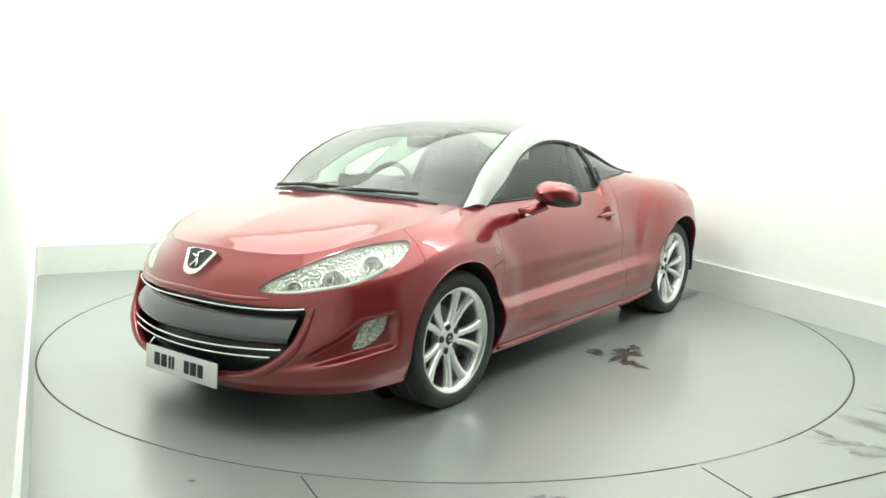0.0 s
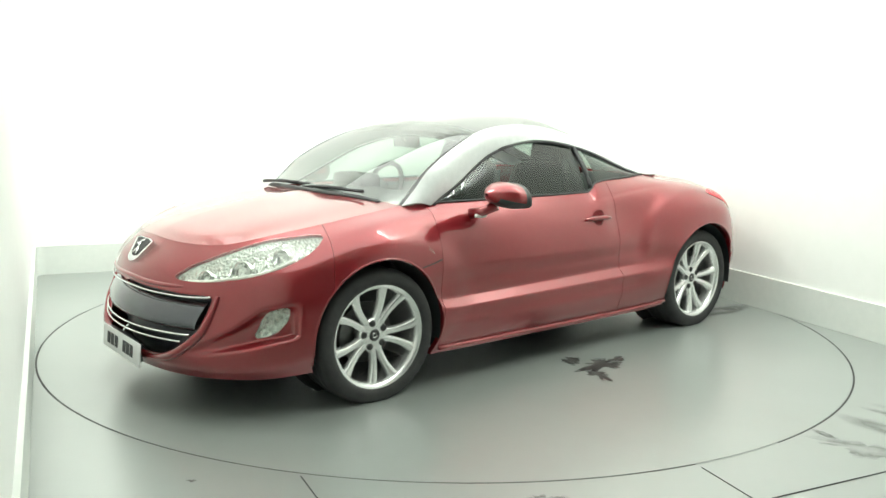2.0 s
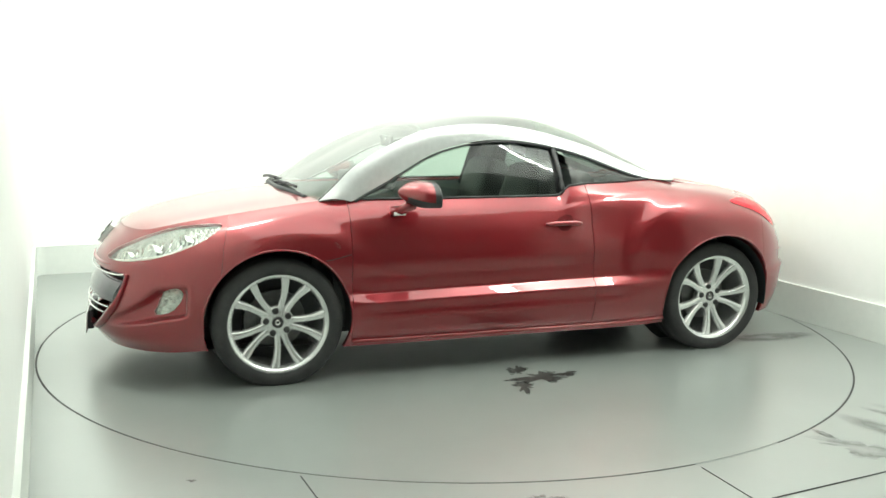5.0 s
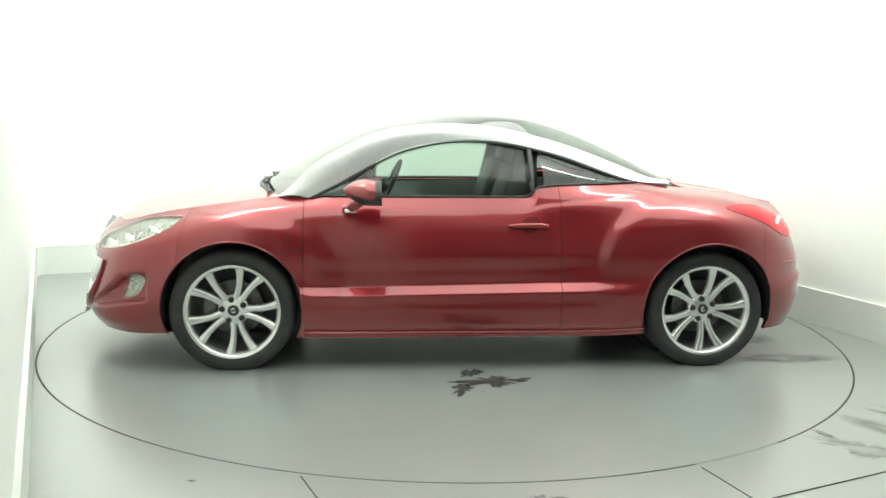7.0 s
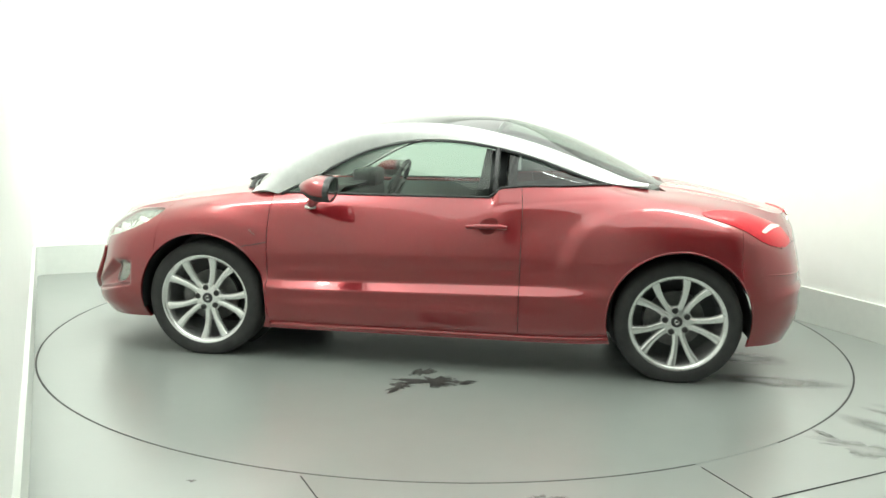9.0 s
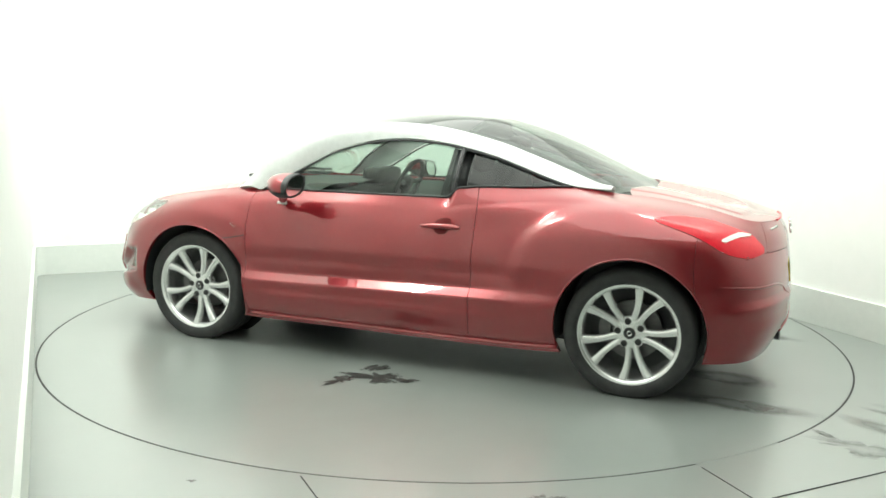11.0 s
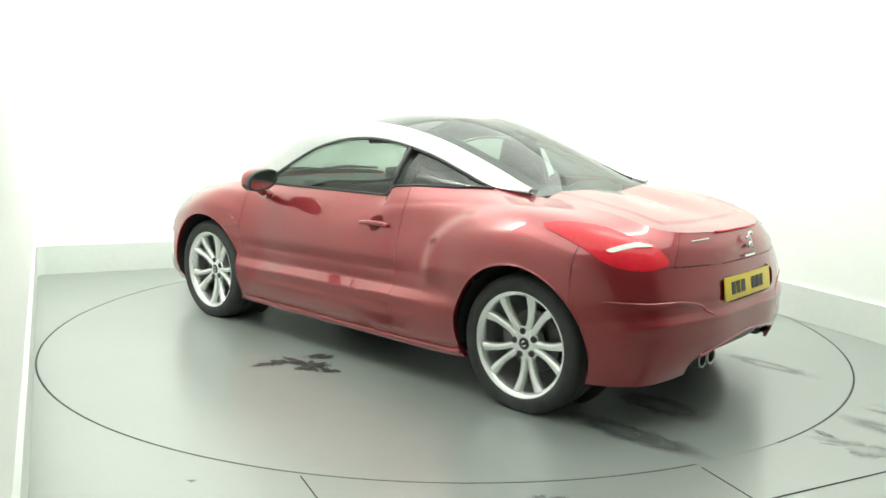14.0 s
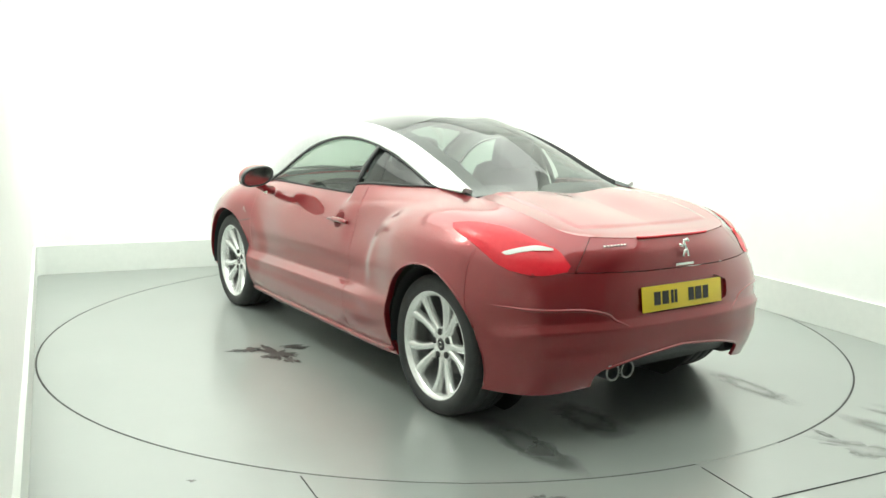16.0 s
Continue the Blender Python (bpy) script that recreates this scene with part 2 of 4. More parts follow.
COLS, ROWS = FLANK.shape[1] - 1, FLANK.shape[0] - 1


def ease(x, a, b):
    t = np.clip((np.asarray(x, float) - a) / (b - a), 0, 1)
    return t * t * (3 - 2 * t)


def flank_grid(us, vs):
    """Points of the flank at every (u, v): u counts stations from nose to tail, v design lines from top to sill."""
    us, vs = np.asarray(us, float), np.asarray(vs, float)
    along = np.stack([spline(row, 1, us, True) for row in FLANK])
    soft = np.stack([spline(along[:, j], 1, vs) for j in range(len(us))])
    i = np.clip(vs.astype(int), 0, ROWS - 1)
    f = (vs - i)[None, :, None]
    hard = along.transpose(1, 0, 2)[:, i] * (1 - f) + along.transpose(1, 0, 2)[:, i + 1] * f
    # the door's crease and the rear bumper's ledge are folded, the rest is drawn smooth
    w = (ease(us, 6.5, 7.2) * ease(us, 12.0, 11.4) + 0.9 * ease(us, 15.5, 16.0))[:, None] * (ease(vs, 3.3, 3.7) * ease(vs, 5.7, 5.3))[None]
    p = soft + (hard - soft) * w[..., None]
    # the window line steps up behind the door glass
    p[..., 2] += 0.052 * ease(p[..., 0], -.295, -.345) * ease(p[..., 0], -1.25, -.80) * np.clip(1 - vs, 0, 1)[None]
    # the rear haunch swells out over the wheel, with a clear edge towards the door
    d = (np.abs((p[..., 0] + 1.37) / .70) ** 2.6 + np.maximum((p[..., 2] - .50) / .47, 0) ** 2.6) ** (1 / 2.6)
    p[..., 1] += (0.022 * ease(d, 1.04, 0.90) - 0.013 * ease(d, 1.8, 0.97)) * ease(p[..., 1], .35, .7) * ease(p[..., 2], .45, .64) * ease(p[..., 0], -1.98, -1.6)
    # the front wing stands a little proud of the wheel
    d = np.hypot((p[..., 0] - 1.30) / .56, (p[..., 2] - .50) / .34)
    p[..., 1] += 0.012 * (ease(d, 1.08, 0.82) - 0.5 * ease(d, 1.6, 0.9)) * ease(p[..., 1], .35, .7)
    # three-cornered intake that widens from the grille's foot to the fog light
    over = np.maximum(5.30 - 1.36 * (us - 1.42), 3.25)[:, None]
    under = (5.50 - .22 * (us - 1.42))[:, None]
    dip = (.050 * ease(us, 1.35, 2.9) * ease(us, 3.52, 3.38))[:, None] * ease(vs[None] - over, -.05, .45) * ease(under - vs[None], -.05, .22)
    away = p - np.array([1.2, 0, 0])
    away[..., 2] = 0
    p -= away / np.maximum(np.linalg.norm(away, axis=-1, keepdims=True), 1e-6) * dip[..., None]
    return p


def flank_points(uv, offset=0.0):
    """Single points of the flank, pushed out along its normal."""
    uv = np.asarray(uv, float).reshape(-1, 2)
    out = np.empty((len(uv), 3))
    e = 0.02
    for k, (a, b) in enumerate(uv):
        g = flank_grid([max(a - e, 0), a, min(a + e, COLS)], [max(b - e, 0), b, min(b + e, ROWS)])
        n = np.cross(g[2, 1] - g[0, 1], g[1, 2] - g[1, 0])
        n /= max(np.linalg.norm(n), 1e-9)
        if n @ (g[1, 1] - np.array([0.0, 0.0, 0.5])) < 0:
            n = -n
        out[k] = g[1, 1] + n * offset
    return out


# ---- building helpers ----
def sheet(name, verts, faces, mat, parent=None, label="", smooth=True, flange=0.0, thick=0.0, sharp=0.0):
    """One mesh object; flange rolls its open edges inward, thick gives it a wall, sharp (degrees) keeps hard edges."""
    bm = bmesh.new()
    vs = [bm.verts.new(tuple(v)) for v in verts]
    for f in faces:
        try:
            bm.faces.new([vs[i] for i in f])
        except ValueError:
            pass
    bmesh.ops.delete(bm, geom=[v for v in bm.verts if not v.link_faces], context="VERTS")
    bmesh.ops.remove_doubles(bm, verts=bm.verts[:], dist=0.0004)
    bm.normal_update()
    if flange:
        edges = [e for e in bm.edges if e.is_boundary]
        for e in edges:
            e.smooth = False
        old = {v: v.normal.copy() for e in edges for v in e.verts}
        for v in old:
            for cx, r in ((HUB_X, 0.372), (-HUB_X, 0.376)):
                if abs(math.hypot(v.co.x - cx, v.co.z - HUB_Z) - r) < 0.003:
                    old[v] = Vector((0, math.copysign(2.0, v.co.y), 0))
        pos = {tuple(round(c, 5) for c in v.co): n for v, n in old.items()}
        r = bmesh.ops.extrude_edge_only(bm, edges=edges)
        for v in (g for g in r["geom"] if isinstance(g, bmesh.types.BMVert)):
            v.co -= pos.get(tuple(round(c, 5) for c in v.co), Vector((0, 0, 0))) * flange
    if thick:
        bmesh.ops.solidify(bm, geom=bm.faces[:], thickness=thick)
    if sharp:
        for e in bm.edges:
            if len(e.link_faces) == 2 and e.calc_face_angle(0) > radians(sharp):
                e.smooth = False
    for f in bm.faces:
        f.smooth = smooth
    return part(name, bm, mat, parent, label)


def part(name, bm, mat, parent=None, label=""):
    me = bpy.data.meshes.new(name)
    bm.to_mesh(me)
    bm.free()
    me.materials.append(mat)
    ob = new(name, me)
    ob.parent = parent
    if label:
        ob["label"] = label
    return ob


def grid_faces(nu, nv, flip=False):
    f = [(i * nv + j, (i + 1) * nv + j, (i + 1) * nv + j + 1, i * nv + j + 1) for i in range(nu - 1) for j in range(nv - 1)]
    return [q[::-1] for q in f] if flip else f


def mirrored(verts, faces):
    """The left half with its right-hand image."""
    v = np.asarray(verts, float)
    n = len(v)
    return np.concatenate([v, v * (1, -1, 1)]), list(faces) + [tuple(n + i for i in f[::-1]) for f in faces]


def right_of(verts, faces):
    return np.asarray(verts, float) * (1, -1, 1), [f[::-1] for f in faces]


def box_bm(size, centre=(0, 0, 0), bevel=0.0, seg=2, turn=None):
    bm = bmesh.new()
    bmesh.ops.create_cube(bm, size=1)
    bmesh.ops.scale(bm, vec=size, verts=bm.verts[:])
    if bevel:
        bmesh.ops.bevel(bm, geom=bm.edges[:], offset=bevel, segments=seg, affect="EDGES", profile=0.6)
        for f in bm.faces:
            f.smooth = True
    if turn is not None:
        bmesh.ops.transform(bm, matrix=turn, verts=bm.verts[:])
    bmesh.ops.translate(bm, vec=centre, verts=bm.verts[:])
    return bm


def tube(points, radius, seg=8, close=False):
    """A round bar along points: verts, faces. radius: one number, or one a point."""
    p = np.asarray(points, float)
    n = len(p)
    rad = np.broadcast_to(np.asarray(radius, float), (n,))
    verts, faces = [], []
    for i in range(n):
        a, b = (p[(i - 1) % n], p[(i + 1) % n]) if close else (p[max(i - 1, 0)], p[min(i + 1, n - 1)])
        d = (b - a) / max(np.linalg.norm(b - a), 1e-9)
        ref = np.array([0, 0, 1.0]) if abs(d[2]) < 0.9 else np.array([1.0, 0, 0])
        s = np.cross(d, ref)
        s /= np.linalg.norm(s)
        w = np.cross(s, d)
        for k in range(seg):
            a2 = 2 * math.pi * k / seg
            verts.append(p[i] + rad[i] * (math.cos(a2) * s + math.sin(a2) * w))
    for i in range(n if close else n - 1):
        for k in range(seg):
            j = (i + 1) % n
            faces.append((i * seg + k, i * seg + (k + 1) % seg, j * seg + (k + 1) % seg, j * seg + k))
    if not close:
        faces += [tuple(range(seg))[::-1], tuple((n - 1) * seg + k for k in range(seg))]
    return verts, faces


def lathe(profile, seg=64, axis_y=True):
    """Turns (r, y) pairs round the y axis: verts, faces."""
    verts, faces = [], []
    n = len(profile)
    for k in range(seg):
        a = 2 * math.pi * k / seg
        verts += [(r * math.cos(a), y, r * math.sin(a)) for r, y in profile]
    for k in range(seg):
        q = (k + 1) % seg
        faces += [(k * n + i, q * n + i, q * n + i + 1, k * n + i + 1) for i in range(n - 1)]
    return verts, faces


def coons(c0, c1, d0, d1, nu, nv):
    """A patch between four curves: c0, c1 run along u, d0, d1 along v and join their ends."""
    def even(c, n):
        c = np.asarray(c, float)
        s = np.concatenate([[0], np.cumsum(np.linalg.norm(np.diff(c, axis=0), axis=1))])
        q = np.linspace(0, s[-1], n)
        return np.stack([np.interp(q, s, c[:, k]) for k in range(3)], 1)
    a, b, c, d = even(c0, nu), even(c1, nu), even(d0, nv), even(d1, nv)
    u, v = np.linspace(0, 1, nu)[:, None, None], np.linspace(0, 1, nv)[None, :, None]
    return ((1 - v) * a[:, None] + v * b[:, None] + (1 - u) * c[None] + u * d[None]
            - ((1 - u) * (1 - v) * a[0] + u * (1 - v) * a[-1] + (1 - u) * v * b[0] + u * v * b[-1]))


# ---- the studio ----
ROOM = Matrix.Rotation(radians(23.8), 4, "Z")
LEFT, RIGHT, BACK, FRONT, HIGH = -2.58, 2.42, 2.63, -7.2, 4.0
DISC_R = 2.4645


def wall_outline(inset=0.0, radius=0.6, steps=10):
    """Plan of the room from front left round the back to front right, with rounded back corners."""
    pts = [(LEFT + inset + 0.30, FRONT)]
    for cx, cy, a0 in ((LEFT + inset + radius, BACK - inset - radius, 180), (RIGHT - inset - radius, BACK - inset - radius, 90)):
        pts += [(cx + radius * math.cos(radians(a0 - 90 * k / steps)), cy + radius * math.sin(radians(a0 - 90 * k / steps))) for k in range(steps + 1)]
    return pts + [(RIGHT - inset, FRONT)]


def wall_run(name, plan, z0, z1, depth, mat, label):
    """A wall or skirting of some depth along a plan line, its face towards the room."""
    bm = bmesh.new()
    rows = []
    n = len(plan)
    for i, (x, y) in enumerate(plan):
        a, b = Vector(plan[max(i - 1, 0)]), Vector(plan[min(i + 1, n - 1)])
        d = (b - a).normalized()
        out = Vector((-d.y, d.x)) * depth
        rows.append([bm.verts.new(q) for q in ((x, y, z0), (x, y, z1), (x + out.x, y + out.y, z1), (x + out.x, y + out.y, z0))])
    for r, s in zip(rows, rows[1:]):
        for k in range(4):
            bm.faces.new((r[k], s[k], s[(k + 1) % 4], r[(k + 1) % 4]))
    bm.faces.new(rows[0][::-1])
    bm.faces.new(rows[-1])
    bmesh.ops.recalc_face_normals(bm, faces=bm.faces[:])
    for f in bm.faces:
        f.smooth = abs(f.normal.z) < 0.5
    for e in bm.edges:
        if e.calc_face_angle(0) > radians(40):
            e.smooth = False
    ob = part(name, bm, mat, None)
    ob.matrix_world = ROOM
    return tagged(ob, label, "wall", kind="structure")


def build_room():
    wall_run("wall_back", wall_outline(0, 0.09, 6), -0.01, HIGH, 0.12, WHITE_WALL, "smooth white studio wall with rounded corners")
    wall_run("skirting", wall_outline(0.022, 0.07, 6), 0.001, 0.242, 0.03, SKIRT, "pale grey-green painted skirting board along the studio wall")
    # added out of view; its grey tones down what the car's side mirrors
    wall_run("unseen_front_wall", [(RIGHT + 0.12, FRONT), (LEFT - 0.12, FRONT)], 0.0, HIGH, 0.12, END_WALL, "unseen grey wall added behind the camera to darken reflections")
    top = part("ceiling", box_bm((5.3, 10.1, 0.1), (-0.06, -2.29, HIGH + 0.05)), WHITE_WALL)
    top.matrix_world = ROOM
    tagged(top, "white studio ceiling above the turntable", "ceiling", kind="structure")
    # floor sheet with a round opening for the disc
    bm = bmesh.new()
    n = 160
    inner = [bm.verts.new((2.4745 * math.cos(2 * math.pi * k / n), 2.4745 * math.sin(2 * math.pi * k / n), 0)) for k in range(n)]
    low = [bm.verts.new((v.co.x, v.co.y, -0.06)) for v in inner]
    outer = []
    for k in range(n):
        a = 2 * math.pi * k / n
        s = 9.0 / max(abs(math.cos(a)), abs(math.sin(a)))
        outer.append(bm.verts.new((s * math.cos(a), s * math.sin(a), 0)))
    for k in range(n):
        j = (k + 1) % n
        bm.faces.new((inner[k], outer[k], outer[j], inner[j]))
        bm.faces.new((inner[k], inner[j], low[j], low[k]))
    tagged(part("floor", bm, FLOOR), "glossy grey-green painted studio floor with scuffs", "floor", kind="structure")
    # dark ring just below the floor, coloured to give the gap its shade
    v, f = lathe([(2.40, -.06), (2.4650, -.06), (2.4650, -.002), (2.4742, -.002), (2.4742, -.06), (2.60, -.06)], 192)
    gap = sheet("gap_shade_ring", [(x, z, y) for x, y, z in v], f, GAP, sharp=40)
    tagged(gap, "narrow dark ring laid in the turntable gap as its shade", "gap", kind="structure")
    # joints of the floor plates beside the disc
    for a, b, wide in (((-0.54, -2.44), (-0.30, -2.92), .004), ((1.22, -2.546), (1.95, -2.20), .005), ((1.04, -2.28), (1.19, -2.66), .0025)):
        d = Vector((b[0] - a[0], b[1] - a[1], 0))
        bm = box_bm((d.length, wide, 0.003), (0, 0, 0))
        ob = part("floor_joint", bm, GAP)
        ob.matrix_world = Matrix.Translation(((a[0] + b[0]) / 2, (a[1] + b[1]) / 2, 0.0012)) @ Matrix.Rotation(math.atan2(d.y, d.x), 4, "Z")
        tagged(ob, "thin dark joint between painted floor plates", "joint", kind="structure")


def build_gap_filler():
    """Paint has run into the gap round the disc for a short stretch."""
    n = 24
    verts, faces = [], []
    for k in range(n + 1):
        a = radians(-65.5 + 11.5 * k / n)
        verts += [(r * math.cos(a), r * math.sin(a), z) for r, z in ((2.4665, -.004), (2.4665, -.0006), (2.4755, .0008), (2.4755, -.004))]
    for k in range(n):
        faces += [(k * 4 + q, k * 4 + q + 1, k * 4 + 5 + q, k * 4 + 4 + q) for q in range(3)]
    tagged(sheet("gap_filler", verts, faces, FLOOR), "grey-green paint filling the gap beside the turntable", "filler", kind="structure")


def blot(seed, size, stretch, arms, z=0.0012):
    """A ragged flat stain: a fan with uneven rim."""
    rnd = random.Random(seed)
    ph = [rnd.uniform(0, 6.28) for _ in range(5)]
    n = 90
    verts, faces = [(0, 0, z)], []
    for k in range(n):
        a = 2 * math.pi * k / n
        r = size * (0.55 + 0.25 * math.sin(arms * a + ph[0]) + 0.16 * math.sin((2 * arms + 1) * a + ph[1]) + 0.10 * math.sin(11 * a + ph[2]) + rnd.uniform(-0.05, 0.05))
        r = max(r, size * 0.08)
        verts.append((r * math.cos(a) * stretch, r * math.sin(a), z))
        faces.append((0, 1 + k, 1 + (k + 1) % n))
    return verts, faces


def build_turntable():
    bm = bmesh.new()
    n = 192
    rings = []
    for r, z in ((DISC_R, -0.05), (DISC_R, -0.001), (DISC_R - 0.001, 0.0), (1.6, 0.0), (0.8, 0.0)):
        rings.append([bm.verts.new((r * math.cos(2 * math.pi * k / n), r * math.sin(2 * math.pi * k / n), z)) for k in range(n)])
    for a, b in zip(rings, rings[1:]):
        for k in range(n):
            bm.faces.new((a[k], a[(k + 1) % n], b[(k + 1) % n], b[k]))
    bm.faces.new(rings[-1])
    disc = new("turntable")
    part("disc_top", bm, DISC, disc)
    tagged(disc, "round grey-green painted car turntable with oil stains", "turntable")
    return disc


build_room()
build_gap_filler()
DISC_THING = build_turntable()


# ---- the car ----
HUB_X, HUB_Z, WHEEL_Z = 1.306, 0.332, 0.319
ARCH_INNER = [(1.075, .70, .917), (.98, .69, 1.005), (.90, .68, 1.083), (.77, .66, 1.165), (.64, .64, 1.228), (.50, .605, 1.282), (.33, .565, 1.312), (.113, .525, 1.325), (-.05, .505, 1.318),
              (-.213, .49, 1.297), (-.378, .485, 1.262), (-.546, .485, 1.217), (-.715, .49, 1.16), (-.887, .49, 1.096), (-1.06, .507, 1.032), (-1.155, .53, 1.009)]
ARCH_OUTER = [(.907, .727, .915), (.82, .712, .962), (.748, .70, .997), (.66, .685, 1.045), (.592, .668, 1.085), (.436, .635, 1.164), (.279, .61, 1.21), (.122, .595, 1.234), (-.037, .585, 1.237),
              (-.198, .58, 1.222), (-.36, .58, 1.192), (-.524, .58, 1.150), (-.691, .585, 1.093), (-.82, .595, 1.05), (-.944, .611, 1.019), (-1.14, .587, 1.002)]
CENTRE_HOOD = [(2.06, 0, .768), (1.98, 0, .811), (1.87, 0, .849), (1.73, 0, .885), (1.53, 0, .921), (1.34, 0, .946), (1.21, 0, .960)]
CENTRE_TOP = [(1.21, 0, .960), (1.08, 0, 1.032), (.95, 0, 1.106), (.77, 0, 1.202), (.61, 0, 1.275), (.45, 0, 1.328), (.27, 0, 1.363), (.06, 0, 1.382), (-.12, 0, 1.384),
              (-.30, 0, 1.373), (-.48, 0, 1.341), (-.665, 0, 1.286), (-.85, 0, 1.212), (-1.04, 0, 1.120), (-1.20, 0, 1.037), (-1.29, 0, .99)]
CENTRE_DECK = [(-1.96, 0, .868), (-1.91, 0, .877), (-1.80, 0, .898), (-1.62, 0, .930), (-1.45, 0, .963), (-1.29, 0, .988)]

GRILLE = [(-.3, 2.3), (1.12, 2.33), (2.12, 2.42), (2.0, 3.1), (1.84, 3.9), (1.5, 5.0), (1.15, 5.55), (.81, 5.8), (-.3, 5.85)]
HEADLAMP = [(1.28, 1.62), (1.56, .83), (2.25, .27), (3.06, .17), (4.0, .58), (3.69, 1.33), (3.25, 1.75), (2.75, 1.92), (2.12, 1.75)]
FOG_LAMP = [(2.74, 4.88), (2.93, 3.50), (3.34, 3.28), (3.34, 3.85), (3.14, 4.78)]
TAIL_LAMP = [(14.22, 1.33), (14.58, .93), (15.13, .69), (15.65, .76), (15.97, .88), (16.33, 1.60), (15.9, 1.97), (15.45, 2.06), (14.95, 1.66)]
TAIL_STRIPE = [(15.34, 1.63), (15.52, 1.25), (15.68, .99), (15.9, .95), (15.93, 1.03), (15.72, 1.18), (15.56, 1.42), (15.43, 1.66)]
DIFFUSER = [(16.66, 7.3), (16.70, 6.3), (16.85, 5.95), (17.3, 5.78), (18.3, 5.65), (18.3, 7.3)]
PLATE_RECESS = [(17.17, 2.2), (18.4, 2.2), (18.4, 3.8), (17.24, 3.8)]


def inside(uv, poly):
    """Which of the (u, v) lie in the outline."""
    x, y = uv[..., 0], uv[..., 1]
    hit = np.zeros(x.shape, bool)
    for (x0, y0), (x1, y1) in zip(poly, poly[1:] + poly[:1]):
        cross = ((y0 > y) != (y1 > y))
        with np.errstate(divide="ignore", invalid="ignore"):
            hit ^= cross & (x < (x1 - x0) * (y - y0) / (y1 - y0 if y1 != y0 else 1e-9) + x0)
    return hit


def rounded(poly, cuts=3):
    """Corner-cut outline."""
    p = [tuple(q) for q in poly]
    for _ in range(cuts):
        p = [q for a, b in zip(p, p[1:] + p[:1]) for q in ((a[0] * .8 + b[0] * .2, a[1] * .8 + b[1] * .2), (a[0] * .2 + b[0] * .8, a[1] * .2 + b[1] * .8))]
    return p


def to_rim(q, poly):
    best, bd = q, 1e9
    for a, b in zip(poly, poly[1:] + poly[:1]):
        a, b = np.array(a), np.array(b)
        d = b - a
        t = np.clip(((q - a) @ d) / max(d @ d, 1e-12), 0, 1)
        c = a + t * d
        k = np.sum((c - q) ** 2)
        if k < bd:
            best, bd = c, k
    return best


NET = flank_grid(np.linspace(2.6, 16.2, 300), np.linspace(0.8, 7, 130)).reshape(-1, 3)


def flank_side(x, z):
    """How far out the flank stands at a place in the side view."""
    d = (NET[:, 0] - x) ** 2 + (NET[:, 2] - z) ** 2
    k = np.argpartition(d, 5)[:5]
    return float(np.average(NET[k, 1], weights=1 / (d[k] + 1e-6)))


def flank_panel(u0, u1, v0, v1, holes=(), arches=True, du=0.055, dv=0.09):
    """A piece of the left flank between stations and design lines, with openings cut out and the wheel arches."""
    nu, nv = max(int((u1 - u0) / du), 4) + 1, max(int((v1 - v0) / dv), 3) + 1
    us, vs = np.linspace(u0, u1, nu), np.linspace(v0, v1, nv)
    pts = flank_grid(us, vs)
    uv = np.stack(np.meshgrid(us, vs, indexing="ij"), -1)
    faces = grid_faces(nu, nv, True)
    flat, fuv = pts.reshape(-1, 3), uv.reshape(-1, 2)
    for poly in holes:
        cut = inside(fuv, poly)
        faces = [f for f in faces if not all(cut[list(f)])]
        used = {i for f in faces for i in f}
        for i in np.nonzero(cut)[0]:
            if i in used:
                fuv[i] = to_rim(fuv[i], poly)
                flat[i] = flank_points([np.clip(fuv[i], (0, 0), (COLS, ROWS))])[0]
    if arches:
        for cx, r in ((HUB_X, 0.372), (-HUB_X, 0.376)):
            dx, dz = flat[:, 0] - cx, flat[:, 2] - HUB_Z
            d = np.hypot(dx, dz)
            cut = d < r
            faces = [f for f in faces if not all(cut[list(f)])]
            k = np.where(cut, r / np.maximum(d, 1e-6), 1.0)
            flat[:, 0], flat[:, 2] = cx + dx * k, HUB_Z + dz * k
            for i in np.nonzero(cut)[0]:
                flat[i, 1] = flank_side(flat[i, 0], flat[i, 2])
    return flat, faces


def flank_patch(poly, offset, dome=0.0, cuts=2):
    """A closed patch over an outline on the flank, `offset` out from it and domed in its middle."""
    ring = rounded(poly, cuts)
    ring = np.array([(p[0] + (q[0] - p[0]) * f, p[1] + (q[1] - p[1]) * f) for p, q in zip(ring, ring[1:] + ring[:1]) for f in (0, .33, .67)])
    c = ring.mean(0)
    m, steps = len(ring), 7
    verts, faces = [], []
    for k in range(steps + 1):
        f = k / steps
        q = c + (ring - c) * f
        verts.append(flank_points(np.clip(q, (0, 0), (COLS, ROWS)), offset + dome * (1 - f * f)))
    verts = np.concatenate(verts)
    for k in range(steps):
        for i in range(m):
            j = (i + 1) % m
            faces.append((k * m + i, k * m + j, (k + 1) * m + j, (k + 1) * m + i))
    a, b, e = (verts[faces[m * 3][k]] for k in (0, 1, 3))
    outward = flank_points(np.clip([c], (0, 0), (COLS, ROWS)), .01)[0] - flank_points(np.clip([c], (0, 0), (COLS, ROWS)))[0]
    if np.cross(b - a, e - a) @ outward < 0:
        faces = [f[::-1] for f in faces]
    return verts, faces


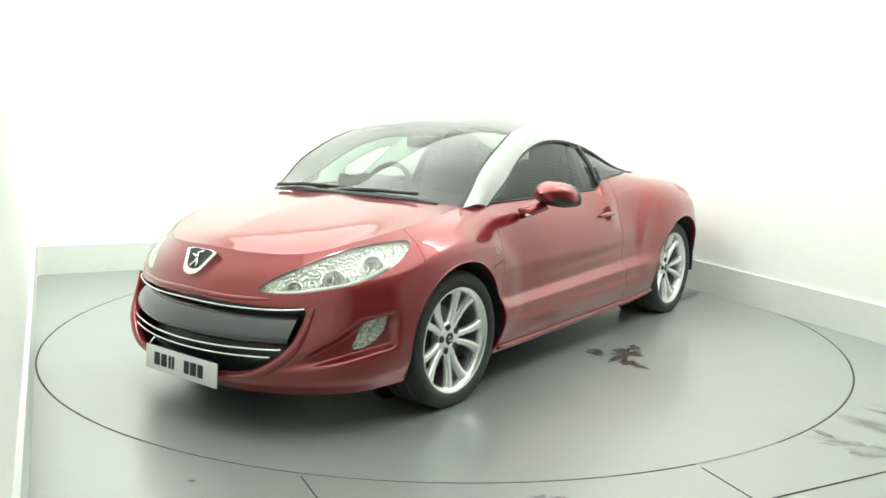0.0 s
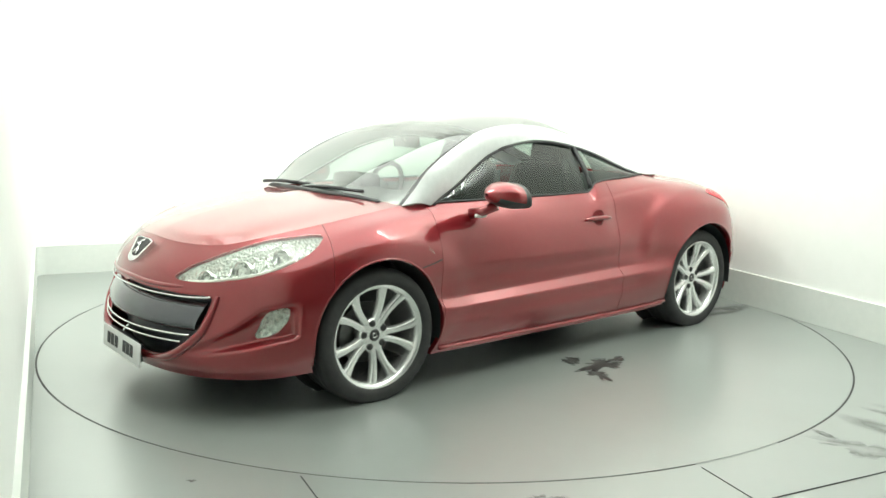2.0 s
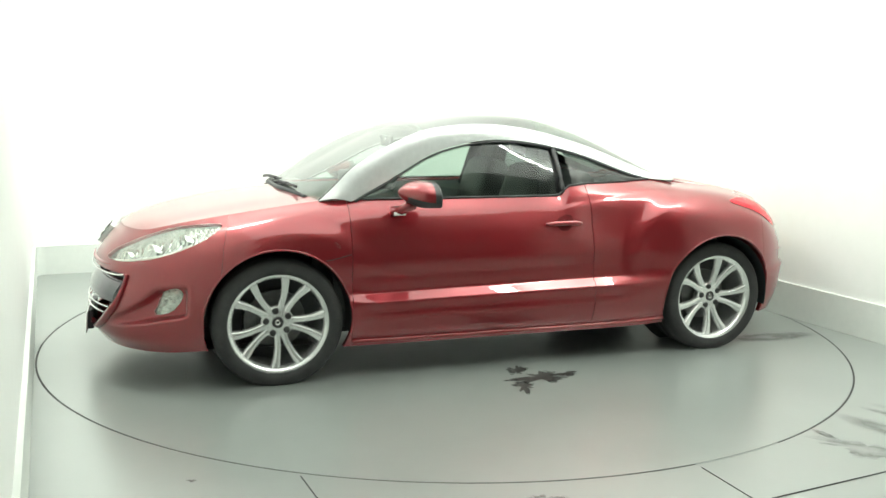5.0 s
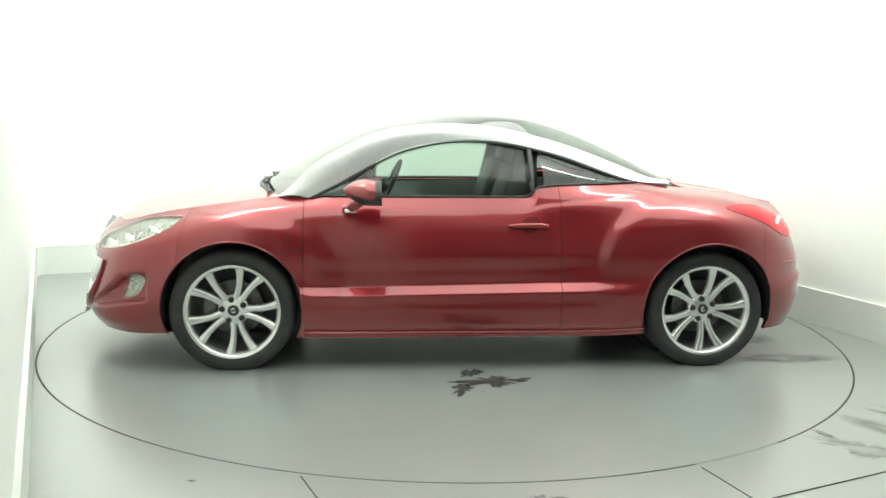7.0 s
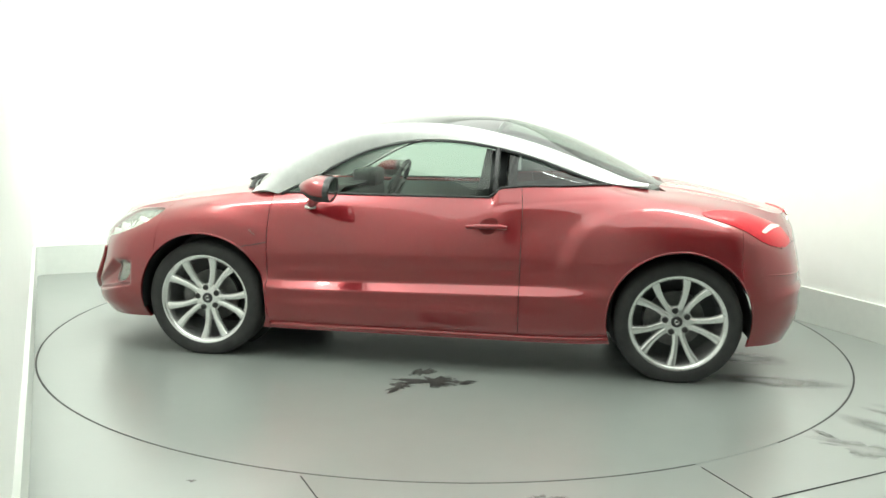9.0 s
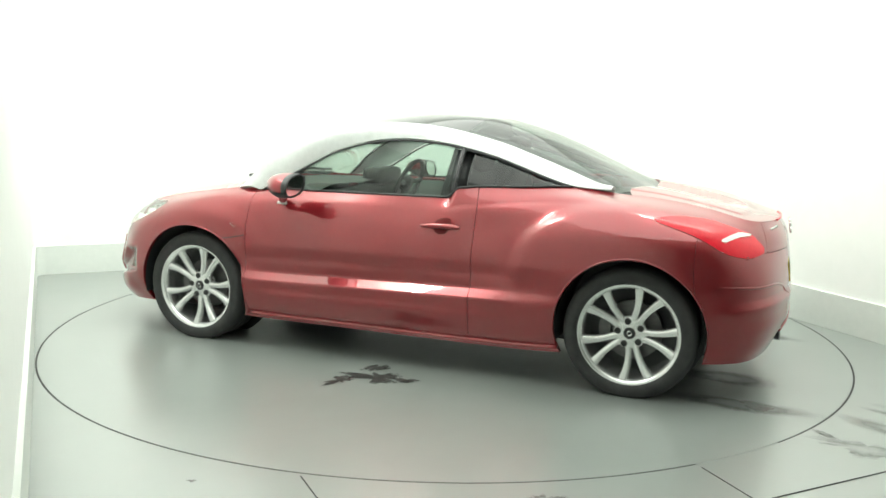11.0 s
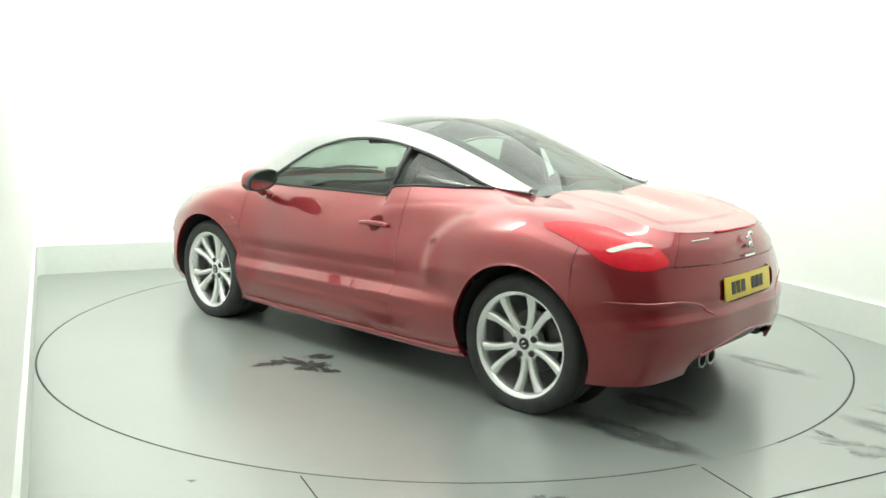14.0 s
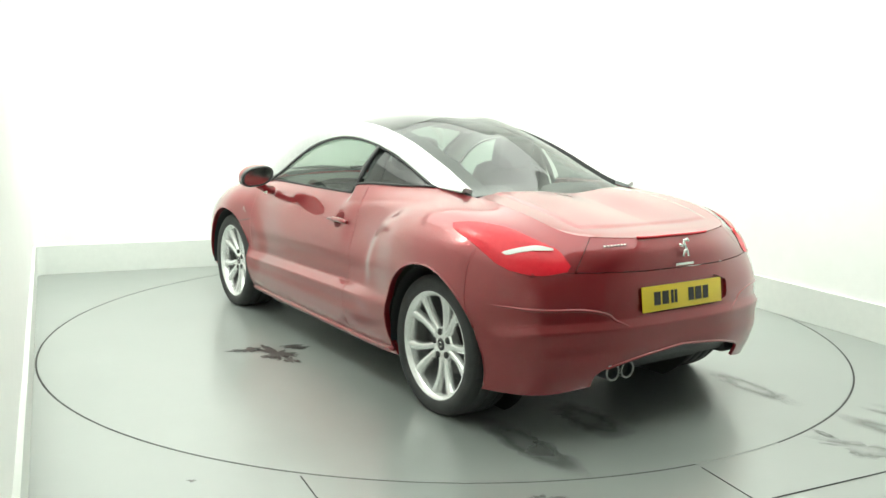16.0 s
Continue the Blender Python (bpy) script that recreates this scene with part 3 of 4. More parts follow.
def both(name, verts, faces, mat, parent, label="", **kw):
    """The same part on the left and on the right of the car."""
    a = sheet(name, verts, faces, mat, parent, label, **kw)
    b = sheet(name, *right_of(verts, faces), mat, parent, label, **kw)
    return a, b


def patch_faces(p, flip=False):
    return p.reshape(-1, 3), grid_faces(p.shape[0], p.shape[1], flip)


def flank_line(uvs, per=10, offset=0.0):
    """A smooth line on the flank through (u, v) pairs."""
    return flank_points(spline([(*q, 0) for q in uvs], per)[:, :2], offset)


def whole_line(half):
    """A line from the middle outward, carried over to the other side."""
    h = np.asarray(half)
    return np.concatenate([(h * (1, -1, 1))[:0:-1], h])


def crown(p, amount):
    """Two long swellings with a dip between them, along the roof."""
    ye = np.maximum(np.abs(p[..., 1]).max(axis=1, keepdims=True), 1e-6)
    s = np.abs(p[..., 1]) / ye
    w = np.asarray(amount)[:, None]
    p = p.copy()
    p[..., 2] += w * (np.sin(np.clip(s * 1.18, 0, 1) * math.pi) ** 2 - 0.45 * (1 - s) ** 2)
    return p


def build_body(car):
    g = 0.007
    red = dict(flange=0.016)
    # bumpers, wings, doors, quarters
    holes = [rounded(GRILLE, 2), rounded(HEADLAMP, 2), rounded(FOG_LAMP, 1)]
    bumper = sheet("front_bumper", *mirrored(*flank_panel(0, 4.0, 0, 7, holes, dv=.075)), RED, car, **red)
    both("front_wing", *flank_panel(4.0 + g, 6.69 - g, 0, 7, [rounded(HEADLAMP, 2)]), RED, car, **red)
    left, right = both("door", *flank_panel(6.69 + g, 11.0 - g, 0, 6.45, arches=False), RED, car, **red)
    both("sill", *flank_panel(6.69, 13.2, 6.47, 7), RED, car, **red)
    both("sill_lip", *tube(flank_line([(6.72, 6.70), (9.0, 6.70), (11.0, 6.70), (12.6, 6.70)], 10, .004), .013, 8), RED, car)
    both("rear_wing", *flank_panel(11.0 + g, 16.35, 0, 6.45, [[(15.0, 1.685), (16.6, 1.685), (16.6, 7.2), (15.0, 7.2)], rounded(TAIL_LAMP, 1)]), RED, car, **red)
    rear = sheet("rear_bumper", *mirrored(*flank_panel(15.0 + g, 18, 1.70, 6.9, [rounded(TAIL_LAMP, 1), rounded(PLATE_RECESS, 1), rounded(DIFFUSER, 1)])), RED, car, **red)
    # bonnet
    us = np.linspace(0, 3, 60)
    front = flank_grid(us, [0])[:, 0]
    side = flank_grid(np.linspace(3, 6.4, 60), [0])[:, 0]
    cowl = spline([CENTRE_HOOD[-1], (1.195, .25, .958), (1.135, .5, .945), tuple(side[-1])], 12)
    hood = coons(spline(CENTRE_HOOD, 10), side, front, cowl, 48, 36)
    s = np.linspace(0, 1, 36)[None, :]
    along = np.linspace(0, 1, 48)[:, None]
    hood[..., 2] += 0.004 * np.exp(-((s - 0.62) / 0.17) ** 2) * np.sin(along * math.pi * 0.9 + 0.25) ** 2 - 0.006 * np.exp(-((s - 0.30) / 0.2) ** 2) * along
    hood[..., 1] *= 0.998
    hood[..., 0] -= 0.002
    bonnet = sheet("bonnet", *mirrored(*patch_faces(hood, True)), RED, car, **red)
    # boot lid: the deck and the upright face below the lip
    dside = flank_grid(np.linspace(16.35, 13.75, 50), [0])[:, 0]
    drear = flank_grid(np.linspace(18, 16.35, 40), [0])[:, 0]
    dfront = spline([CENTRE_DECK[-1], (-1.275, .25, .995), (-1.215, .45, 1.002), tuple(dside[-1])], 12)
    deck = coons(spline(CENTRE_DECK, 10), dside, drear, dfront, 72, 56)
    t = np.linspace(0, 1, 56)[None, :]
    w = np.linspace(0, 1, 72)[:, None]
    deck[..., 2] += 0.012 * np.sin(np.clip(t * 1.25, 0, 1) * math.pi) ** 2 * np.clip(w * 1.4 - 0.2, 0, 1) + 0.004 * np.exp(-((w - .12) / 0.08) ** 2) * (1 - t**4)
    deck[..., 2] += 0.007 * ease(w, .20, .25) * ease(t, .80, .75)  # raised middle panel
    deck[..., 1] *= 0.998
    sheet("boot_lid", *mirrored(*patch_faces(deck)), RED, car, **red)
    fv, ff = flank_panel(16.36, 18, 0.04, 1.665, arches=False)
    sheet("boot_face", *mirrored(fv, ff), RED, car, **red)
    return bumper, left, right, rear


def build_cabin(car):
    inner, outer = spline(ARCH_INNER, 8), spline(ARCH_OUTER, 8)
    # silver roof arches, domed across
    n, k = len(inner), 9
    f = np.linspace(0, 1, k)[None, :, None]
    band = inner[:, None] * (1 - f) + outer[:, None] * f
    mid = np.sin(f * math.pi)
    out = np.stack([np.zeros(n), np.full(n, .6), np.full(n, .8)], 1)[:, None]
    band = band + mid * out * 0.020 + np.array([0, .004, .006])
    both("roof_arch", *patch_faces(band, True), SILVER, car, "satin silver roof arch", flange=0.02)
    # black window frame, glass
    ts = np.linspace(0, 14.0, 70)
    top = spline(ARCH_OUTER, 1, ts)
    flank = flank_grid(np.linspace(6.6, 13.2, 400), [0])[:, 0]
    base = np.stack([np.interp(-top[:, 0], -flank[:, 0], flank[:, q]) for q in range(3)], 1)
    base[:, 0] = top[:, 0]
    base[:, 1] -= 0.012
    top = top - np.array([0, .012, .004])
    h = np.linspace(0, 1, 10)[None, :, None]
    wall = base[:, None] * (1 - h) + top[:, None] * h
    wall[..., 1] += 0.018 * np.sin(h[..., 0] * math.pi)
    split = int(np.argmin(np.abs(top[:, 0] + 0.325)))
    both("door_glass", *patch_faces(wall[2:split]), SIDE_GLASS, car, "green-tinted side window")
    both("quarter_glass", *patch_faces(wall[split + 2:]), DARK_GLASS, car, "dark tinted quarter window")
    for line in (top[1:] + (0, .012, -.002), base[1:] + (0, .012, .004)):
        both("window_trim", *tube(line, 0.0065, 6), BLACK, car, "black window rubber")
    both("window_pillar", *tube(wall[split] + (0, .004, 0), 0.016, 6), BLACK, car, "black door pillar")
    for side in (1, -1):
        post = [(x, side * y, z) for x, y, z in ((-.20, .66, .90), (-.36, .66, .90), (-.37, .545, 1.175), (-.25, .545, 1.195))]
        sheet("pillar_trim", post, [(0, 1, 2, 3)], BLACK, car, "black trim of the door pillar", thick=.02)
    # windscreen, roof, rear glass
    ctr = spline(CENTRE_TOP, 10)
    rail = spline(ARCH_INNER, 10)
    edge = rail - np.array([0, 0, 1.0]) * (0.006 + 0.018 * ease(np.arange(len(rail)), 30, 90))[:, None]
    both("arch_flank", *patch_faces(np.stack([rail + (0, .004, .006), edge + (0, -.004, -.004)], 1)[:-8], True), BLACK, car, "black inner face of the roof arch")

    def cross(i, lift):
        a, b = ctr[i], edge[i]
        q = np.linspace(0, 1, 30)[:, None]
        c = a * (1 - q) + b * q
        c[:, 2] = a[2] + (b[2] - a[2]) * q[:, 0] ** lift
        return c
    cowl = spline([tuple(ctr[0]), (1.195, .25, .958), (1.135, .5, .945), tuple(edge[0])], 10)
    head, rear = cross(52, 2.4), cross(94, 2.4)
    tail = spline([tuple(ctr[-1]), (-1.28, .25, .997), (-1.235, .42, 1.0), tuple(edge[-1])], 10)
    shield = coons(ctr[:53], edge[:53], cowl, head, 40, 28)
    both_sheet = lambda nm, p, m, lab, **kw: sheet(nm, *mirrored(*patch_faces(p, True)), m, car, lab, **kw)
    both_sheet("windscreen", shield, SCREEN, "green-tinted windscreen")
    roof = crown(coons(ctr[52:95], edge[52:95], head, rear, 40, 28), np.linspace(0.0, 0.012, 40))
    both_sheet("roof_panel", roof, GLOSS_BLACK, "gloss black roof panel", flange=0.01)
    back = crown(coons(ctr[94:], edge[94:], rear, tail, 46, 28), 0.012 * np.cos(np.linspace(0, 1.35, 46)))
    both_sheet("rear_screen", back, REAR_GLASS, "curved double-bubble rear window")
    # black borders of the glass
    both("screen_border", *patch_faces(shield[:, -2:] + np.array([0, 0, .003]), True), BLACK, car)
    bands = back[:, -6:] - np.array([0, 0, .004])
    both("rear_border", *patch_faces(bands, True), BLACK, car)
    sheet("cowl_panel", *tube(whole_line(cowl[:-6] + (0.012, 0, -0.004)), 0.016, 8), BLACK, car, "black cowl panel below the windscreen")
    headline = coons(ctr[52:95], edge[52:95], head, rear, 20, 16) - np.array([0, 0, .03])
    both_sheet("headliner", headline, HEADLINER, "pale headlining")


def build_front(car, bumper):
    back = flank_panel(0, 2.6, 2.1, 7.0, arches=False)
    v = np.asarray(back[0]) * (0.955, 0.985, 1)
    sheet("grille", *mirrored(v, back[1]), GRILLE_GREY, car, "dark grey front grille")
    # broad dark bar across the middle, bright strips above and below
    u = np.linspace(0, 1, 30)
    rows = []
    for vv, off in ((2.72, -.014), (2.95, .006), (3.30, .020), (3.62, .026), (3.88, .020), (4.05, .002), (4.1, -.03)):
        rows.append(flank_points([(a * (1.93 - .16 * (vv - 2.75)), vv) for a in u], off - 0.024))
    sheet("grille_bar", *mirrored(*patch_faces(np.stack(rows, 1), True)), BAR_GREY, car, "broad glossy dark grille bar")
    for v0, v1, ue in ((2.50, 2.52, 2.06), (4.40, 4.30, 1.66), (4.86, 4.78, 1.48)):
        line = whole_line(flank_points([(a * ue, v0 + (v1 - v0) * a) for a in np.linspace(0, 1, 40)], 0.001))
        sheet("chrome_strip", *tube(line, 0.0048, 8), CHROME, car, "thin chrome grille strip")
    lip = flank_line([(0, 6.02), (.75, 5.98), (1.15, 5.75), (1.52, 5.2), (1.86, 4.2), (2.08, 3.2), (2.2, 2.5)], 10, .004)
    full = whole_line(lip)
    taper = .004 + .017 * ease(np.abs(full[:, 1]), .22, .48) * ease(np.abs(full[:, 1]), .66, .56)
    sheet("grille_lip", *tube(full, taper, 8), RED, car)
    brow = flank_line([(0, 2.12), (.7, 2.10), (1.25, 2.06), (1.6, 2.0)], 10, -.003)
    full = whole_line(brow)
    span = np.linspace(-1, 1, len(full))
    sheet("grille_brow", *tube(full, .013 * np.sqrt(np.maximum(1 - span ** 2, .01)), 10), RED, car)
    # shield badge with a bright rim
    shape = [(-.088, .050), (.088, .050), (.070, .012), (.044, -.045), (0, -.060), (-.044, -.045), (-.070, .012)]
    at = Matrix.Translation((2.137, 0, .705)) @ Matrix.Rotation(radians(-38), 4, "Y")

    def plate(scale, d0, d1, up=0.0):
        pts = [(p[0] * scale, p[1] * scale + up) for p in rounded(shape, 1)]
        m = len(pts)
        vs = [at @ Vector((d, x, y)) for d in (d0, d1) for x, y in pts]
        return vs, [tuple(range(m))[::-1], tuple(range(m, 2 * m))] + [(i, (i + 1) % m, m + (i + 1) % m, m + i) for i in range(m)]
    badge = sheet("front_badge", *plate(1.26, -.02, .007), CHROME, car, "chrome-rimmed shield badge", smooth=False)
    sheet("badge_field", *plate(0.95, .0, .009, .012), BLACK, badge, "dark badge field", smooth=False)
    for (x0, y0), (x1, y1) in (((-.012, -.032), (.008, .0)), ((.024, -.032), (.008, .0)), ((.008, .0), (-.006, .028)), ((-.006, .028), (.022, .036)), ((-.006, .01), (-.03, .018))):
        sheet("badge_figure", *tube([at @ Vector((.012, x0 * 1.15, y0 * 1.15 + .006)), at @ Vector((.012, x1 * 1.15, y1 * 1.15 + .006))], .006, 6), CHROME, badge, "plain silver badge shape")
    # headlamps: bright bowl, lens, inner lamps
    for side in (1, -1):
        flip = (lambda v, f: (v, f)) if side == 1 else right_of
        lamp = sheet("headlight", *flip(*flank_patch(HEADLAMP, -.018, dome=-.04)), BOWL, car, "clear swept-back headlight with bright reflector")
        sheet("lens", *flip(*flank_patch(HEADLAMP, .003, dome=.012)), LENS, lamp, "clear lens")
        for (a, b), r in (((1.95, 1.25), .036), ((2.55, 1.15), .048), ((3.2, .95), .040)):
            c = flank_points([(a, b)], -.050)[0]
            v, f = lathe([(.003, .0), (r * .6, .004), (r * .9, .018), (r, .036), (r * 1.06, .036), (r * 1.06, -.01)], 24)
            m = Matrix.Translation(c) @ Matrix.Rotation(radians(-62), 4, "Z") @ Matrix.Rotation(radians(15), 4, "X")
            sheet("reflector", *flip(*([tuple(m @ Vector(p)) for p in v], f)), CHROME, lamp, "round lamp reflector")
        for a in np.linspace(1.75, 3.55, 11):
            low, high = 1.62 + .1 * math.sin(a * 1.7), .95 - .25 * ease(a, 1.7, 2.6)
            vane = flank_points([(a, low), (a + .06, (low + high) / 2), (a + .04, high)], -.030)
            sheet("lamp_vane", *flip(*tube(vane, .004, 6)), CHROME, lamp)
        ind = flank_line([(1.6, 1.62), (2.2, 1.62), (2.9, 1.72), (3.4, 1.4)], 8, -.02)
        sheet("indicator", *flip(*tube(ind, .012, 6)), TAIL_CLEAR, lamp, "clear indicator strip")
        fog = sheet("fog_light", *flip(*flank_patch(FOG_LAMP, -.012, dome=-.02, cuts=1)), BOWL, car, "angular fog light in the bumper")
        sheet("lens", *flip(*flank_patch(FOG_LAMP, .002, dome=.006, cuts=1)), LENS, fog, "clear lens")
    under = sheet("front_undertray", *mirrored(*patch_faces(coons([(2.183, 0, .179), (1.0, 0, .18)], [(1.85, .74, .189), (1.0, .78, .18)], [(2.183, 0, .179), (2.138, .34, .179), (2.02, .585, .184), (1.85, .74, .189)], [(1.0, 0, .18), (1.0, .78, .18)], 6, 10))), BLACK, car)


def letter_bars(parent, at, mat):
    """A registration plate's lettering as plain bars: two groups of blocks."""
    for k, w in ((-.190, .040), (-.138, .040), (-.094, .016), (-.070, .016), (.030, .036), (.078, .042), (.128, .036)):
        bm = box_bm((.002, w, .058))
        bmesh.ops.transform(bm, matrix=at @ Matrix.Translation((.0045, k + .02, 0)), verts=bm.verts[:])
        part("plate_bar", bm, mat, parent)


def build_plates(car):
    for mat, at, lab in ((PLATE_WHITE, Matrix.Translation((2.243, 0, .243)) @ Matrix.Rotation(radians(-4), 4, "Y"), "white front number plate"),
                         (PLATE_YELLOW, Matrix.Translation((-2.024, 0, .608)) @ Matrix.Rotation(math.pi, 4, "Z") @ Matrix.Rotation(radians(-8), 4, "Y"), "yellow rear number plate")):
        bm = box_bm((.006, .52, .111), bevel=.002)
        bmesh.ops.transform(bm, matrix=at, verts=bm.verts[:])
        plate = part("number_plate", bm, mat, car, lab)
        letter_bars(plate, at, INK)
    bm = box_bm((.03, .40, .10), (2.226, 0, .245), bevel=.004)
    part("plate_holder", bm, BLACK, car)


def build_rear(car):
    for side in (1, -1):
        flip = (lambda v, f: (v, f)) if side == 1 else right_of
        lamp = sheet("tail_light", *flip(*flank_patch(TAIL_LAMP, .003, dome=.010, cuts=1)), TAIL_RED, car, "bright red tail light")
        sheet("reversing_stripe", *flip(*flank_patch(TAIL_STRIPE, .013, dome=.001, cuts=1)), TAIL_CLEAR, lamp, "clear reversing light stripe")
        for dy in (.305, .392):
            v, f = lathe([(.030, .10), (.030, -.05), (.034, -.055), (.038, -.05), (.038, .10)], 28)
            m = Matrix.Translation((-1.948, dy, .305)) @ Matrix.Rotation(radians(-90), 4, "Z")
            if side == 1:
                pipe = sheet("exhaust_pipe", *flip(*([tuple(m @ Vector(p)) for p in v], f)), GRILLE_GREY, car, "dark exhaust tip with a bright steel rim")
                rim = [m @ Vector((.0355 * math.cos(a), -.053, .0355 * math.sin(a))) for a in np.linspace(0, 2 * math.pi, 29)[:-1]]
                sheet("pipe_rim", *tube(rim, .0042, 8, True), STEEL, pipe, "bright steel rim")
                # dark disc across the bore, put in for the shade inside the pipe
                v2, f2 = lathe([(.001, -.030), (.0298, -.030)], 20)
                sheet("bore_shade", [tuple(m @ Vector(p)) for p in v2], f2, GAP, pipe)
    # recess of the plate, lip of the boot, dark diffuser
    v, f = flank_panel(17.0, 18, 2.05, 3.95, arches=False)
    v = np.asarray(v) + np.array([.015, 0, 0])
    sheet("plate_recess", *mirrored(v, f), RED, car)
    line = whole_line(flank_points([(a, .02) for a in np.linspace(18, 16.6, 30)], .004))
    sheet("brake_light", *tube(line[12:47], .006, 6), TAIL_RED, car, "thin red high-level brake light")
    rows = []
    for vv, off in ((5.4, -.03), (5.9, -.045), (6.4, -.06), (6.8, -.07), (7.0, -.14)):
        rows.append(flank_points([(a, vv) for a in np.linspace(18, 16.5, 26)], off) - np.array([0, 0, .03 * max(vv - 6.4, 0)]))
    sheet("diffuser", *mirrored(*patch_faces(np.stack(rows, 1))), BLACK, car, "black rear diffuser")
    line = whole_line(flank_line([(18, 5.66), (17.3, 5.80), (16.86, 5.98)], 14, .002))
    sheet("diffuser_strip", *tube(line, .006, 6), RED, car, "raised red lip above the diffuser")
    # shelf of the bumper that dips round the plate, black ends inside the bumper's corners
    shelf = flank_line([(15.3, 3.30), (15.94, 3.19), (16.5, 3.17), (16.81, 3.5), (17.0, 4.17), (17.19, 5.10)], 10, -.002)
    taper = .007 * np.sqrt(np.clip(np.minimum(np.linspace(0, 5, len(shelf)), np.linspace(4, 0, len(shelf))), .02, 1))
    both("bumper_shelf", *tube(shelf, taper, 10), RED, car)
    # each black box gives the corner's inner face its shade as well as trim
    for side in (1, -1):
        part("shaded_diffuser_end", box_bm((.20, .16, .09), (-1.812, .53 * side, .290), bevel=.02, seg=2), BLACK, car)
    badge = new("rear_badge")
    badge.parent = car
    at = Matrix.Translation((-2.012, 0, .815)) @ Matrix.Rotation(math.pi, 4, "Z") @ Matrix.Rotation(radians(-8), 4, "Y")
    for (x0, y0), (x1, y1) in (((-.014, -.042), (.010, .0)), ((.030, -.042), (.010, .0)), ((.010, .0), (-.008, .036)), ((-.008, .036), (.026, .046)), ((-.008, .012), (-.038, .02)), ((.026, .046), (.030, .034))):
        sheet("badge_figure", *tube([at @ Vector((.004, x0 * .85, y0 * .85)), at @ Vector((.004, x1 * .85, y1 * .85))], .0065, 6), CHROME, badge, "plain silver badge shape")
    bm = box_bm((.004, .115, .010))
    bmesh.ops.transform(bm, matrix=at @ Matrix.Translation((0.002, 0, -.068)), verts=bm.verts[:])
    part("badge_bar", bm, CHROME, badge)
    for k in range(7):
        u = 16.62 + .055 * k
        sheet("model_bar", *tube(flank_points([(u, .55 - .02 * k), (u + .03, .54 - .02 * k)], .003), .005, 6), CHROME, car, "small silver lettering bar")


def build_wheel(car, x, side):
    """Tyre, alloy rim with five pairs of curved spokes, disc brake, hub cap and bolts; its face looks to +y."""
    wheel = new("wheel")
    wheel.parent = car
    wheel.location = (x, side * 0.845, WHEEL_Z)
    if side < 0:
        wheel.rotation_euler = (0, 0, math.pi)
    wheel["label"] = "black low-profile tyre on a ten-spoke silver alloy wheel"
    t = [(.236, -.02), (.252, -.002), (.258, .010), (.280, .018), (.308, .016), (.322, .006), (.331, -.012), (.334, -.04), (.329, -.045), (.334, -.05), (.334, -.10),
         (.329, -.105), (.334, -.11), (.334, -.16), (.329, -.165), (.334, -.17), (.331, -.205), (.318, -.225), (.285, -.235), (.246, -.22)]
    v, f = lathe(t, 96)
    # the loaded tyre is flattened where it stands
    sheet("tyre", [(p[0], p[1] + .25 * max(-p[2] - WHEEL_Z, 0), max(p[2], -WHEEL_Z)) for p in v], f, RUBBER, wheel, sharp=50)
    r = [(.224, -.20), (.232, -.06), (.230, -.016), (.237, -.006), (.249, .008), (.255, .008), (.257, -.004), (.242, -.03), (.240, -.21)]
    sheet("rim", *lathe(r, 96), ALLOY, wheel, sharp=50)
    # spokes, two by two
    for k in range(10):
        pair, hand = k // 2, -1 if k % 2 else 1
        base = 2 * math.pi * pair / 5 + radians(43)
        rows = []
        for s in np.linspace(0, 1, 9):
            rad = .050 + s * .186
            ang = base + hand * (.016 + .010 * s + .040 * s ** 2.2) / rad
            w = .0168 - .003 * math.sin(s * math.pi) + .005 * s ** 2
            y = -.040 + .030 * s ** 1.4
            d = np.array([math.cos(ang), 0, math.sin(ang)])
            q = np.array([-math.sin(ang), 0, math.cos(ang)])
            c = d * rad
            rows.append([c + q * w * 1.15 + (0, y - .030, 0), c + q * w + (0, y - .004, 0), c + q * w * .6 + (0, y, 0), c - q * w * .6 + (0, y, 0), c - q * w + (0, y - .004, 0), c - q * w * 1.15 + (0, y - .030, 0)])
        p = np.array(rows)
        v, f = patch_faces(p)
        sheet("spoke", v, f, ALLOY, wheel, sharp=60)
    sheet("hub", *lathe([(.084, -.09), (.083, -.047), (.076, -.040), (.030, -.036), (.027, -.040)], 40), ALLOY, wheel, sharp=40)
    sheet("hub_cap", *lathe([(.026, -.042), (.025, -.034), (.022, -.033), (.020, -.035), (.001, -.034)], 30), BLACK, wheel, "dark hub cap")
    for a0, a1 in ((-.3, 2.2), (1.9, 4.6), (3.4, 5.6)):
        pts = [(.013 * math.cos(a), -.0335, .013 * math.sin(a)) for a in (a0, (a0 + a1) / 2, a1)]
        sheet("cap_mark", *tube(pts, .0035, 6), CHROME, wheel)
    for k in range(5):
        a = 2 * math.pi * k / 5 + radians(79)
        v, f = lathe([(.0165, -.038), (.0155, -.034), (.001, -.0335)], 14)
        sheet("bolt", [(p[0] + .060 * math.cos(a), p[1], p[2] + .060 * math.sin(a)) for p in v], f, GAP, wheel)
    sheet("brake_disc", *lathe([(.06, -.115), (.150, -.115), (.151, -.118), (.151, -.135), (.06, -.136)], 60), DULL_STEEL, wheel, "dull steel brake disc", sharp=40)
    cal = []
    for a in np.linspace(-.5, .5, 8):
        cal.append([(rr * math.cos(a), yy, rr * math.sin(a)) for rr, yy in ((.105, -.09), (.165, -.09), (.17, -.15), (.10, -.15))])
    p = np.array(cal)
